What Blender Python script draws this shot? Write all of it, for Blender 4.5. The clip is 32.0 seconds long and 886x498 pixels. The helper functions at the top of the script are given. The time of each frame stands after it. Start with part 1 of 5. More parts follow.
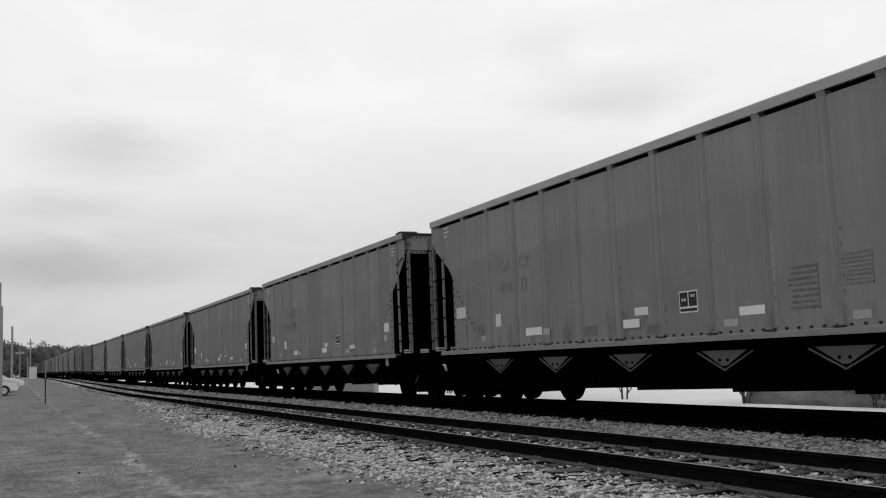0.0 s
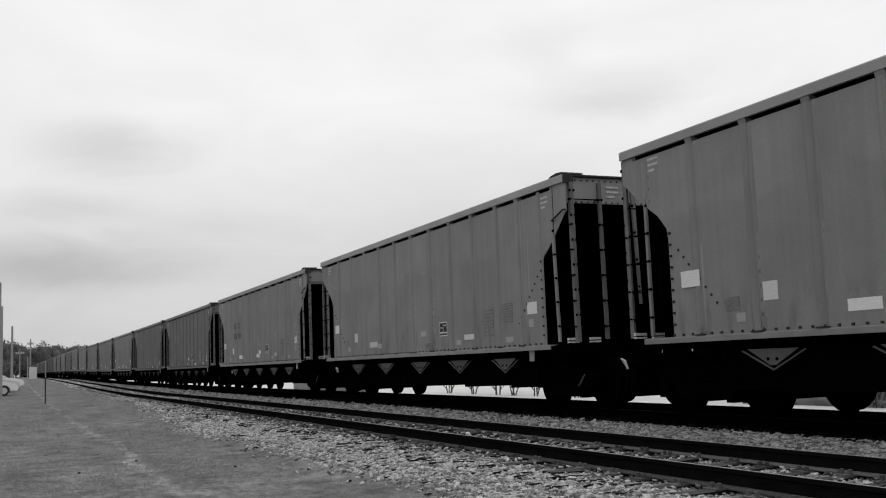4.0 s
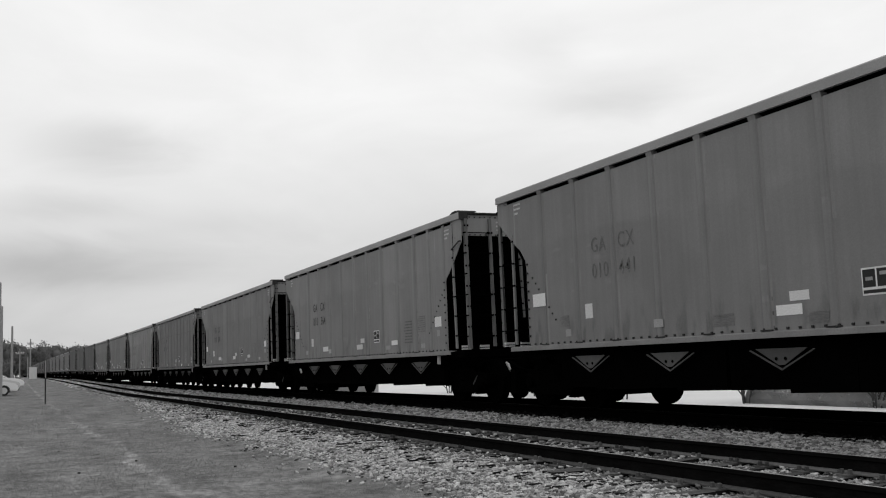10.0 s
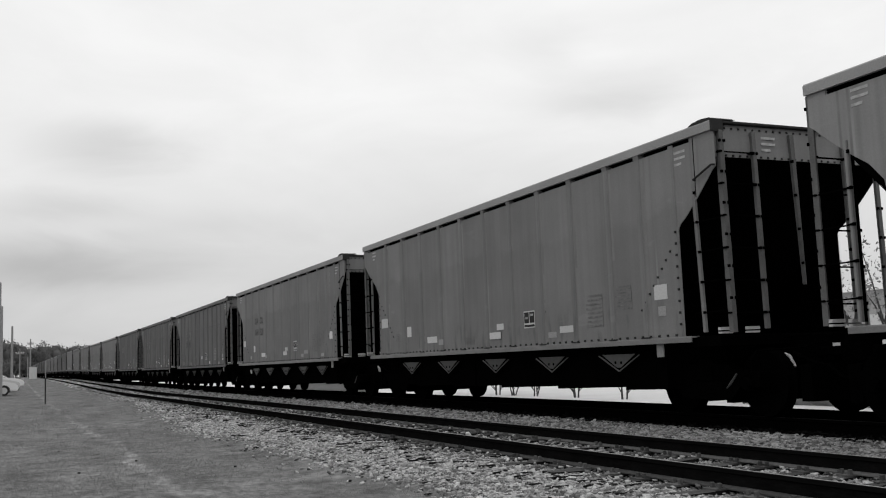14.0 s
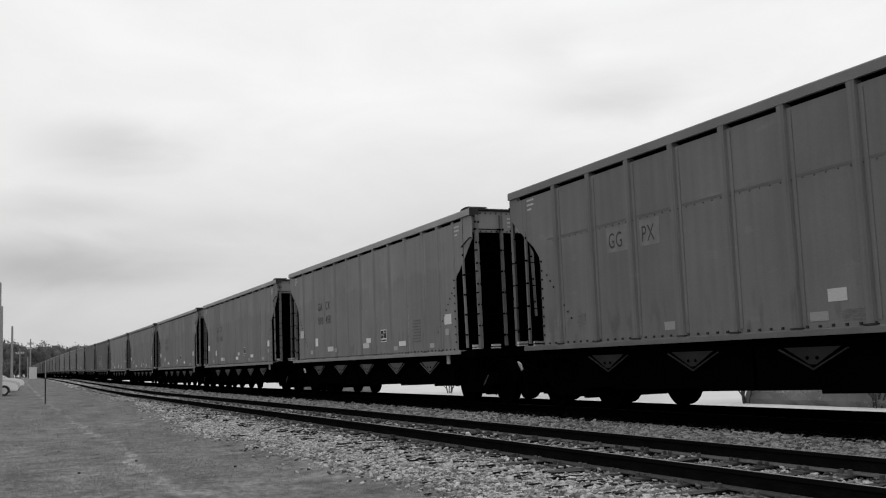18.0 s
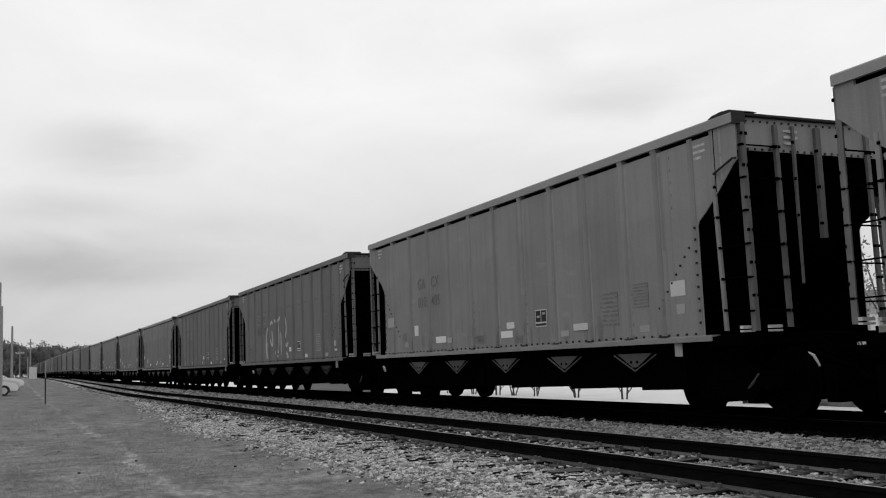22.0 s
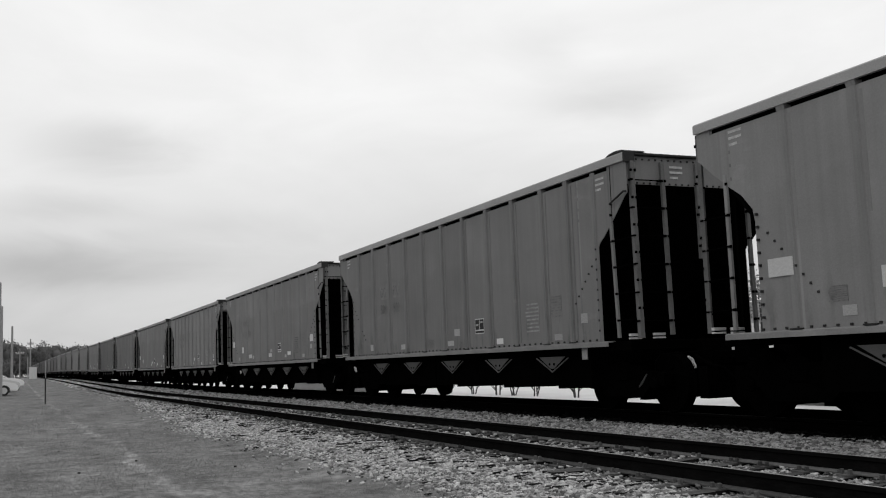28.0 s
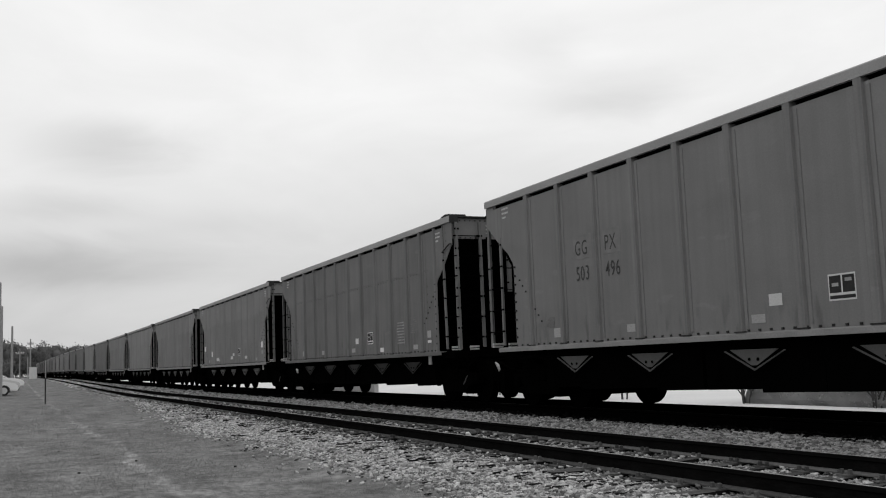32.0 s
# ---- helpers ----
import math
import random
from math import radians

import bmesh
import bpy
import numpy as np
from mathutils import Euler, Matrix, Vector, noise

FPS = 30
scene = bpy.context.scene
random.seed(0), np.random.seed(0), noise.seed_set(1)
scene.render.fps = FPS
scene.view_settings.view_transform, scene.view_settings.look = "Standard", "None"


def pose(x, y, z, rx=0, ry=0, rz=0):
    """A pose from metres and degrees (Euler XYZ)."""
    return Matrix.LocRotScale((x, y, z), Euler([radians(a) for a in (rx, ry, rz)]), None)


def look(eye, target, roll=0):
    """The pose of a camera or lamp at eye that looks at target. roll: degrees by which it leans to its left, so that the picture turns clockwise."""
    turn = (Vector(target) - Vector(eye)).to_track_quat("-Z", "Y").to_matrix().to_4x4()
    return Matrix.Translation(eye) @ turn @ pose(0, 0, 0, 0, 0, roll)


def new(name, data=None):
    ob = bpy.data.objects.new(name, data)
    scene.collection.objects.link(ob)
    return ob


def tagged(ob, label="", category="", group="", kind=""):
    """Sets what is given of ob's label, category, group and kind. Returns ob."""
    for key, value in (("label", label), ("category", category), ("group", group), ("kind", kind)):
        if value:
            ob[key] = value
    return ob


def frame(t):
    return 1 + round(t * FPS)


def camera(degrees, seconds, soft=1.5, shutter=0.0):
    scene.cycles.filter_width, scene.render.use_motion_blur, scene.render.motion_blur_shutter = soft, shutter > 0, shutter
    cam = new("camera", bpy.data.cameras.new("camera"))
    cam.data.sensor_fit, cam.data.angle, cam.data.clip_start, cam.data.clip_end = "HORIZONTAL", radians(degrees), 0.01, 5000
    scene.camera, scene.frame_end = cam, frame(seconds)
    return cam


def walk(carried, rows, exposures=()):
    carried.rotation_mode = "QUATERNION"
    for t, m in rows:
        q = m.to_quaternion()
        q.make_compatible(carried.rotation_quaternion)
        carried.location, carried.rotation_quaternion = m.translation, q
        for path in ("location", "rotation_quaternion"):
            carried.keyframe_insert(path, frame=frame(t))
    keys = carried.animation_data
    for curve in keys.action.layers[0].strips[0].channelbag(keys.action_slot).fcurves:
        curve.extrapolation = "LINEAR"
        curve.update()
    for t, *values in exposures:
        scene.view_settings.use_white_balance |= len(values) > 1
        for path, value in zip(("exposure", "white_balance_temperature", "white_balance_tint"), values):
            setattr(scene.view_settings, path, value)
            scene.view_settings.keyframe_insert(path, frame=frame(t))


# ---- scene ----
cam = camera(48.5, 32.0, soft=1.12)
EYE = (0.0, 0.0, 0.909)
LOOK = Vector((0.40365, 0.90780, 0.11397))
VIEW = look(EYE, Vector(EYE) + LOOK * 10, -2.12)
walk(cam, [(0, VIEW), (32, VIEW)])

# ---- sky and light: a bright overcast day ----
world = bpy.data.worlds.new("overcast_sky")
scene.world = world
world.use_nodes = True


def build_sky():
    nt = world.node_tree
    nt.nodes.clear()

    def nd(kind, **kw):
        n = nt.nodes.new(kind)
        for k, v in kw.items():
            n.inputs[k].default_value = v
        return n

    def math_node(op, a, b=None, clamp=False):
        n = nt.nodes.new("ShaderNodeMath")
        n.operation, n.use_clamp = op, clamp
        for i, v in enumerate((a, b)):
            if v is None:
                continue
            if isinstance(v, (int, float)):
                n.inputs[i].default_value = v
            else:
                nt.links.new(v, n.inputs[i])
        return n.outputs[0]

    out = nd("ShaderNodeOutputWorld")
    bg = nd("ShaderNodeBackground", Strength=1.0)
    nt.links.new(bg.outputs[0], out.inputs[0])
    sky = nd("ShaderNodeTexSky")
    sky.sky_type = "NISHITA"
    sky.sun_disc = False
    sky.sun_elevation, sky.sun_rotation = radians(68), radians(200)
    grey = nd("ShaderNodeRGBToBW")
    nt.links.new(sky.outputs[0], grey.inputs[0])
    coord = nd("ShaderNodeTexCoord")
    split = nd("ShaderNodeSeparateXYZ")
    nt.links.new(coord.outputs["Generated"], split.inputs[0])
    up = split.outputs[2]
    # cloud deck: soft noise, flattened towards the horizon
    mp = nd("ShaderNodeMapping")
    mp.inputs["Scale"].default_value = (2.2, 2.2, 6.0)
    mp.inputs["Location"].default_value = (0.3, 1.1, 0.2)
    nt.links.new(coord.outputs["Generated"], mp.inputs[0])
    ns = nd("ShaderNodeTexNoise", Scale=2.4, Detail=7.0, Roughness=0.55, Distortion=0.5)
    nt.links.new(mp.outputs[0], ns.inputs["Vector"])
    fine = math_node("MULTIPLY", math_node("SUBTRACT", ns.outputs[0], 0.5), 0.20)
    warp = nd("ShaderNodeVectorMath")
    warp.operation = "MULTIPLY_ADD"
    nt.links.new(ns.outputs["Color"], warp.inputs[0])
    warp.inputs[1].default_value = (0.07, 0.07, 0.05)
    nt.links.new(coord.outputs["Generated"], warp.inputs[2])
    total = fine
    # darker cloud banks: middle, half width, half height, depth
    for c, sx, sz, depth in CLOUDS:
        sub = nd("ShaderNodeVectorMath")
        sub.operation = "SUBTRACT"
        nt.links.new(warp.outputs[0], sub.inputs[0])
        sub.inputs[1].default_value = (c[0] + 0.035, c[1] + 0.035, c[2] + 0.025)
        mul = nd("ShaderNodeVectorMath")
        mul.operation = "MULTIPLY"
        nt.links.new(sub.outputs[0], mul.inputs[0])
        mul.inputs[1].default_value = (1 / sx, 1 / sx, 1 / sz)
        ln = nd("ShaderNodeVectorMath")
        ln.operation = "LENGTH"
        nt.links.new(mul.outputs[0], ln.inputs[0])
        fall = nd("ShaderNodeMapRange")
        fall.interpolation_type = "SMOOTHSTEP"
        nt.links.new(ln.outputs["Value"], fall.inputs[0])
        for i, v in enumerate((0.0, 1.0, -depth, 0.0)):
            fall.inputs[i + 1].default_value = v
        total = math_node("ADD", total, fall.outputs[0])
    lift = nd("ShaderNodeMapRange")
    nt.links.new(up, lift.inputs[0])
    lift.interpolation_type = "SMOOTHSTEP"
    for i, v in enumerate((0.0, 0.30, 0.54, 0.865)):
        lift.inputs[i + 1].default_value = v
    deck = math_node("ADD", lift.outputs[0], total)
    clear = math_node("MULTIPLY", grey.outputs[0], 0.012)
    value = math_node("ADD", deck, clear)
    nt.links.new(value, bg.inputs[0])


CLOUDS = [
    ((0.088, 0.971, 0.216), 0.12, 0.040, 0.16),
    ((0.545, 0.794, 0.258), 0.13, 0.042, 0.14),
    ((0.043, 0.993, 0.106), 0.20, 0.040, 0.16),
    ((0.480, 0.820, 0.308), 0.07, 0.05, 0.07),
    ((0.056, 0.986, 0.157), 0.11, 0.026, 0.10),
    ((0.20, 0.970, 0.140), 0.14, 0.03, 0.06),
]
build_sky()
sun = new("sun", bpy.data.lights.new("sun", "SUN"))
sun.data.energy, sun.data.angle, sun.data.color = 0.7, radians(35), (1.0, 1.0, 1.0)
sun.matrix_world = look((4, 6, 60), (-6, 14, 0))

# ---- materials: the film is black and white, so all tones are grey ----


def material(name, tone, rough=0.8, metal=0.0, spread=0.25, scale=6.0, stretch=(1, 1, 1), grain=0.12, grain_scale=60.0,
             bump=0.15, island=0.0, rand=0.0, spec=0.3, coord="Object"):
    """A grey surface with blotches, grain and relief. island/rand: tone spread between loose pieces or objects."""
    m = bpy.data.materials.new(name)
    m.use_nodes = True
    nt = m.node_tree
    b = nt.nodes["Principled BSDF"]
    b.inputs["Roughness"].default_value, b.inputs["Metallic"].default_value = rough, metal
    b.inputs["Specular IOR Level"].default_value = spec
    tc = nt.nodes.new("ShaderNodeTexCoord")
    mp = nt.nodes.new("ShaderNodeMapping")
    mp.inputs["Scale"].default_value = stretch
    nt.links.new(tc.outputs[coord], mp.inputs[0])
    big = nt.nodes.new("ShaderNodeTexNoise")
    big.inputs["Scale"].default_value, big.inputs["Detail"].default_value = scale, 5
    nt.links.new(mp.outputs[0], big.inputs["Vector"])
    small = nt.nodes.new("ShaderNodeTexNoise")
    small.inputs["Scale"].default_value, small.inputs["Detail"].default_value = grain_scale, 3
    nt.links.new(mp.outputs[0], small.inputs["Vector"])

    def op(kind, a, c, clamp=False):
        n = nt.nodes.new("ShaderNodeMath")
        n.operation, n.use_clamp = kind, clamp
        for i, v in enumerate((a, c)):
            if isinstance(v, (int, float)):
                n.inputs[i].default_value = v
            else:
                nt.links.new(v, n.inputs[i])
        return n.outputs[0]

    f = op("ADD", op("MULTIPLY", op("SUBTRACT", big.outputs[0], 0.5), 4 * spread), 1.0)
    g = op("ADD", op("MULTIPLY", op("SUBTRACT", small.outputs[0], 0.5), 4 * grain), 1.0)
    v = op("MULTIPLY", op("MULTIPLY", f, g), tone)
    if island:
        geo = nt.nodes.new("ShaderNodeNewGeometry")
        v = op("MULTIPLY", v, op("ADD", op("MULTIPLY", geo.outputs["Random Per Island"], 2 * island), 1 - island))
    if rand:
        info = nt.nodes.new("ShaderNodeObjectInfo")
        v = op("MULTIPLY", v, op("ADD", op("MULTIPLY", info.outputs["Random"], 2 * rand), 1 - rand))
    v = op("MAXIMUM", v, tone * 0.15)
    nt.links.new(v, b.inputs["Base Color"])
    if bump:
        bm_ = nt.nodes.new("ShaderNodeBump")
        bm_.inputs["Strength"].default_value, bm_.inputs["Distance"].default_value = bump, 0.02
        nt.links.new(small.outputs[0], bm_.inputs["Height"])
        nt.links.new(bm_.outputs[0], b.inputs["Normal"])
    return m


def lets_light_through(m, share):
    """Thin leaves and blades pass on part of the light that falls on their far side."""
    nt = m.node_tree
    b = nt.nodes["Principled BSDF"]
    thin, mix = nt.nodes.new("ShaderNodeBsdfTranslucent"), nt.nodes.new("ShaderNodeMixShader")
    nt.links.new(b.inputs["Base Color"].links[0].from_socket, thin.inputs[0])
    mix.inputs[0].default_value = share
    nt.links.new(b.outputs[0], mix.inputs[1])
    nt.links.new(thin.outputs[0], mix.inputs[2])
    nt.links.new(mix.outputs[0], nt.nodes["Material Output"].inputs[0])


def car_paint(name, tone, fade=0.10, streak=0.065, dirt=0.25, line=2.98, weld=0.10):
    """Weathered oxide paint: sun-faded patches high up, run-down streaks, grime above the sill."""
    m = bpy.data.materials.new(name)
    m.use_nodes = True
    nt = m.node_tree
    b = nt.nodes["Principled BSDF"]
    b.inputs["Roughness"].default_value = 0.72
    b.inputs["Specular IOR Level"].default_value = 0.0
    tc = nt.nodes.new("ShaderNodeTexCoord")
    info = nt.nodes.new("ShaderNodeObjectInfo")

    def op(kind, a, c=None, clamp=False):
        n = nt.nodes.new("ShaderNodeMath")
        n.operation, n.use_clamp = kind, clamp
        for i, v in enumerate((a, c)):
            if v is None:
                continue
            if isinstance(v, (int, float)):
                n.inputs[i].default_value = v
            else:
                nt.links.new(v, n.inputs[i])
        return n.outputs[0]

    def tex(sc, stretch, detail=4):
        mp = nt.nodes.new("ShaderNodeMapping")
        mp.inputs["Scale"].default_value = stretch
        nt.links.new(tc.outputs["Object"], mp.inputs[0])
        n = nt.nodes.new("ShaderNodeTexNoise")
        n.noise_dimensions = "4D"
        nt.links.new(mp.outputs[0], n.inputs["Vector"])
        nt.links.new(op("MULTIPLY", info.outputs["Random"], 40.0), n.inputs["W"])
        n.inputs["Scale"].default_value, n.inputs["Detail"].default_value = sc, detail
        return n.outputs[0]

    def ramp(v, a, c, lo, hi):
        n = nt.nodes.new("ShaderNodeMapRange")
        n.interpolation_type = "SMOOTHSTEP"
        nt.links.new(v, n.inputs[0])
        for i, q in enumerate((a, c, lo, hi)):
            n.inputs[i + 1].default_value = q
        return n.outputs[0]

    sep = nt.nodes.new("ShaderNodeSeparateXYZ")
    nt.links.new(tc.outputs["Object"], sep.inputs[0])
    z = sep.outputs[2]
    blot = tex(0.9, (1, 1, 1.3))
    strk = tex(1.0, (9, 9, 0.35), 3)
    fine = tex(45, (1, 1, 1), 3)
    rust = tex(3.2, (1, 1.6, 0.5), 6)
    high = op("MULTIPLY", ramp(op("ADD", z, op("MULTIPLY", op("SUBTRACT", blot, 0.5), 0.7)), line - 0.1, line + 0.06, 0.0, 1.0),
              ramp(tex(0.8, (1, 1, 0.2), 2), 0.42, 0.55, 0.25, 1.0))
    f = op("ADD", 1.0, op("MULTIPLY", high, fade))
    f = op("MULTIPLY", f, op("ADD", 1.0, op("MULTIPLY", op("SUBTRACT", blot, 0.5), 0.40)))
    f = op("MULTIPLY", f, op("ADD", 1.0, op("MULTIPLY", op("SUBTRACT", strk, 0.5), 4 * streak)))
    f = op("MULTIPLY", f, op("ADD", 1.0, op("MULTIPLY", op("SUBTRACT", fine, 0.5), 0.25)))
    # the panels between the posts have weathered each in its own way
    panel = nt.nodes.new("ShaderNodeTexWhiteNoise")
    panel.noise_dimensions = "2D"
    mixv = nt.nodes.new("ShaderNodeCombineXYZ")
    nt.links.new(op("FLOOR", op("DIVIDE", op("ADD", sep.outputs[1], 8.09 - 0.33), 1.122)), mixv.inputs[0])
    nt.links.new(op("MULTIPLY", info.outputs["Random"], 91.0), mixv.inputs[1])
    nt.links.new(mixv.outputs[0], panel.inputs["Vector"])
    f = op("MULTIPLY", f, op("ADD", 1.0, op("MULTIPLY", op("SUBTRACT", panel.outputs["Value"], 0.5), 0.12)))
    # dark lines along the post edges, painted in to shade their relief
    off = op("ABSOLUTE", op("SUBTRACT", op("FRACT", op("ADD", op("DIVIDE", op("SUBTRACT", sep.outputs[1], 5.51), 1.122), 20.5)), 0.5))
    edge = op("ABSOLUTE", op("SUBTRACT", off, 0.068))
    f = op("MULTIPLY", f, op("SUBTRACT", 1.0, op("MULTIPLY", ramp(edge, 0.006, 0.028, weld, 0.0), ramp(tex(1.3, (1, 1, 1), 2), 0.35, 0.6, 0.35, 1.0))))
    # a pale strip beside each post, flaked away in places, with a few dark bolt holes
    side = op("SUBTRACT", op("FRACT", op("ADD", op("DIVIDE", op("SUBTRACT", sep.outputs[1], 5.51), 1.122), 20.5)), 0.5)
    strip = ramp(op("ABSOLUTE", op("ADD", side, 0.1025)), 0.010, 0.026, 1.0, 0.0)
    left = ramp(tex(0.75, (1, 1, 0.55), 3), 0.52, 0.60, 0.0, 1.0)
    f = op("ADD", f, op("MULTIPLY", op("MULTIPLY", strip, left), 0.24))
    hole = op("MULTIPLY", ramp(op("ABSOLUTE", op("ADD", side, 0.1025)), 0.008, 0.016, 1.0, 0.0), ramp(op("ABSOLUTE", op("SUBTRACT", op("FRACT", op("MULTIPLY", z, 5.5)), 0.5)), 0.10, 0.16, 1.0, 0.0))
    f = op("SUBTRACT", f, op("MULTIPLY", op("MULTIPLY", hole, ramp(tex(0.6, (1, 1, 0.8), 2), 0.54, 0.58, 0.0, 1.0)), 0.42))
    # scuffs and rubbed patches
    scuff = ramp(tex(2.1, (1, 0.8, 2.6), 6), 0.60, 0.68, 0.0, 1.0)
    f = op("ADD", f, op("MULTIPLY", op("MULTIPLY", scuff, ramp(tex(0.5, (1, 1, 1), 2), 0.48, 0.6, 0.0, 1.0)), 0.10))
    low = ramp(z, 1.15, 2.0, 1.0, 0.0)
    f = op("SUBTRACT", f, op("MULTIPLY", op("MULTIPLY", low, ramp(rust, 0.52, 0.66, 0.0, 1.0)), dirt))
    v = op("MULTIPLY", f, tone)
    nt.links.new(v, b.inputs["Base Color"])
    nt.links.new(ramp(rust, 0.4, 0.7, 0.75, 0.95), b.inputs["Roughness"])
    bp = nt.nodes.new("ShaderNodeBump")
    bp.inputs["Strength"].default_value, bp.inputs["Distance"].default_value = 0.12, 0.02
    nt.links.new(op("ADD", op("MULTIPLY", blot, 2.0), fine), bp.inputs["Height"])
    nt.links.new(bp.outputs[0], b.inputs["Normal"])
    return m


PAINTS = {
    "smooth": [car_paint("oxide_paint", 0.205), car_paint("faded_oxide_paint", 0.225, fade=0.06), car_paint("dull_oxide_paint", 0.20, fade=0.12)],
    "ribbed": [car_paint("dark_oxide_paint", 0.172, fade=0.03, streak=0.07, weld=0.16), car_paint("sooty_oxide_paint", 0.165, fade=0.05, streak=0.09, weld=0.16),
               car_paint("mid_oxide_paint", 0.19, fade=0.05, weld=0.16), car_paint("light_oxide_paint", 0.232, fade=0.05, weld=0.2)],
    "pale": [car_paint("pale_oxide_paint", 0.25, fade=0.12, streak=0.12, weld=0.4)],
}
CHORD = [material("chord_paint", 0.30, 0.85, scale=1.2, spread=0.10, stretch=(1, 1, 1), grain=0.10, rand=0.12, spec=0.05),
         material("dark_chord_paint", 0.20, 0.85, scale=1.2, spread=0.12, grain=0.10, rand=0.12, spec=0.05)]
END_POST = material("end_post_paint", 0.135, 0.85, scale=3.0, spread=0.25, grain=0.15, rand=0.15, spec=0.05)
SILL = material("sill_paint", 0.20, 0.7, scale=2.0, spread=0.18, grain=0.15, rand=0.1)
SILL_DARK = material("dark_sill_paint", 0.12, 0.8, scale=2.0, spread=0.2, grain=0.15, rand=0.1)
GUSSET = material("gusset_paint", 0.075, 0.9, scale=3.0, spread=0.15, rand=0.15)
GUSSET_DARK = material("sooty_gusset_paint", 0.009, 0.8, scale=4.0, spread=0.35, grain=0.2, rand=0.2)
# coal and steel grime sunk far below its own tone to hold deep shade
COAL_SHADE = material("shaded_coal_grime", 0.0014, 1.0, scale=3.0, spread=0.25, spec=0.0)
STEEL = material("shaded_grimy_steel", 0.0014, 1.0, metal=0.0, scale=5.0, spread=0.3, spec=0.0)
WHEEL = material("shaded_wheel_steel", 0.0014, 1.0, scale=8.0, spread=0.2, spec=0.0)
PLACARD = material("white_placard", 0.58, 0.6, scale=9.0, spread=0.10, grain=0.1, rand=0.2)
FADED = material("faded_placard", 0.31, 0.7, scale=7.0, spread=0.15, rand=0.15)
BLACK = material("black_panel", 0.03, 0.7, scale=9.0, spread=0.2, spec=0.1)
MARK = material("dark_lettering", 0.06, 0.8, scale=14.0, spread=0.3, grain=0.2, spec=0.1)
GHOST = material("ghost_lettering", 0.175, 0.8, scale=10.0, spread=0.3, grain=0.2, spec=0.1)
PATCH = material("repainted_patch", 0.19, 0.8, scale=3.0, spread=0.15, grain=0.15, spec=0.05)
CORNERMARK = material("white_corner_lettering", 0.42, 0.7, scale=9.0, spread=0.3, grain=0.2)
PALEMARK = material("pale_stencil", 0.27, 0.8, scale=8.0, spread=0.35, grain=0.2, spec=0.05)
FAINT = material("worn_lettering", 0.135, 0.8, scale=10.0, spread=0.3, grain=0.2, spec=0.1)
GRAFFITI = material("spray_paint", 0.38, 0.7, scale=6.0, spread=0.2)
BRIGHT = material("galvanised_step", 0.5, 0.5, scale=20.0, spread=0.1)
RAILFOOT = material("dusty_rail_foot", 0.07, 0.95, scale=6.0, spread=0.25, stretch=(1, 0.4, 1), grain=0.2, spec=0.05)
FASTENER = material("rusty_fastener", 0.08, 0.9, scale=20.0, spread=0.2, rand=0.4, spec=0.1)
# rail head darkened in colour for the car bottoms it would mirror
RAILDARK = material("shaded_rail_head", 0.02, 0.9, scale=5.0, spread=0.2, stretch=(1, 0.05, 1), spec=0.0)
# rust tones taken near black to carry the shadow below the rail head
RAILWEB = material("shaded_rusty_web", 0.006, 0.95, scale=9.0, spread=0.35, stretch=(1, 0.3, 1), grain=0.3, spec=0.0)
RAILSIDE = material("shaded_rusty_rail", 0.006, 0.95, scale=14.0, spread=0.25, stretch=(1, 0.2, 1), spec=0.0)
RAILTOP = material("rail_head", 0.26, 0.6, metal=0.0, scale=5.0, spread=0.15, stretch=(1, 0.05, 1))
# creosoted sides blackened further for the shade in the gaps beside each tie
TIE_SIDE = material("shaded_creosoted_side", 0.012, 0.95, scale=5.0, spread=0.3, spec=0.0)
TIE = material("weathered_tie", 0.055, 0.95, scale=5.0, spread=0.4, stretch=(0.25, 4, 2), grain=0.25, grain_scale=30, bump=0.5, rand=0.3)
BALLAST = material("ballast_bed", 0.022, 0.95, scale=3.0, spread=0.12, grain=0.35, grain_scale=26, bump=0.8)
STONE = material("ballast_stone", 0.29, 0.9, scale=12.0, spread=0.2, grain=0.25, grain_scale=60, island=0.78, spec=0.1)
STONE_DARK = material("sooty_stone", 0.20, 0.9, scale=12.0, spread=0.12, grain=0.15, grain_scale=80, island=0.8)
GRASS = material("mown_grass_ground", 0.150, 0.95, scale=0.8, spread=0.24, grain=0.35, grain_scale=14.0, stretch=(1, 0.45, 1), bump=0.1, spec=0.0)

BLADE = material("grass_blade", 0.235, 0.8, scale=2.2, spread=0.34, stretch=(1, 0.6, 1), island=0.18, spec=0.05)
# bed and stones coloured near black for the shade under the train
SHADED_BED = material("train_shaded_ballast", 0.004, 1.0, scale=3.0, spread=0.2, grain=0.3, grain_scale=26, bump=0.6, spec=0.0)
SHADED_STONE = material("train_shaded_stone", 0.005, 1.0, scale=12.0, spread=0.2, island=0.5, spec=0.0)
CONCRETE = material("pale_concrete", 0.56, 0.9, scale=0.4, spread=0.06, grain=0.06, grain_scale=14)
BARK = material("tree_bark", 0.07, 0.9, scale=8.0, spread=0.3, stretch=(1, 1, 0.25), bump=0.5, rand=0.2)
LEAF = material("foliage", 0.26, 0.7, scale=1.0, spread=0.15, island=0.45, spec=0.2)
LEAF_FAR = material("far_foliage", 0.14, 0.95, scale=0.05, spread=0.2, island=0.10, spec=0.05)
HEDGE = material("hedge_leaves", 0.36, 0.8, scale=1.0, spread=0.25, island=0.3, spec=0.15)
POLEWOOD = material("pole_wood", 0.27, 0.9, scale=4.0, spread=0.2, stretch=(1, 1, 0.1))
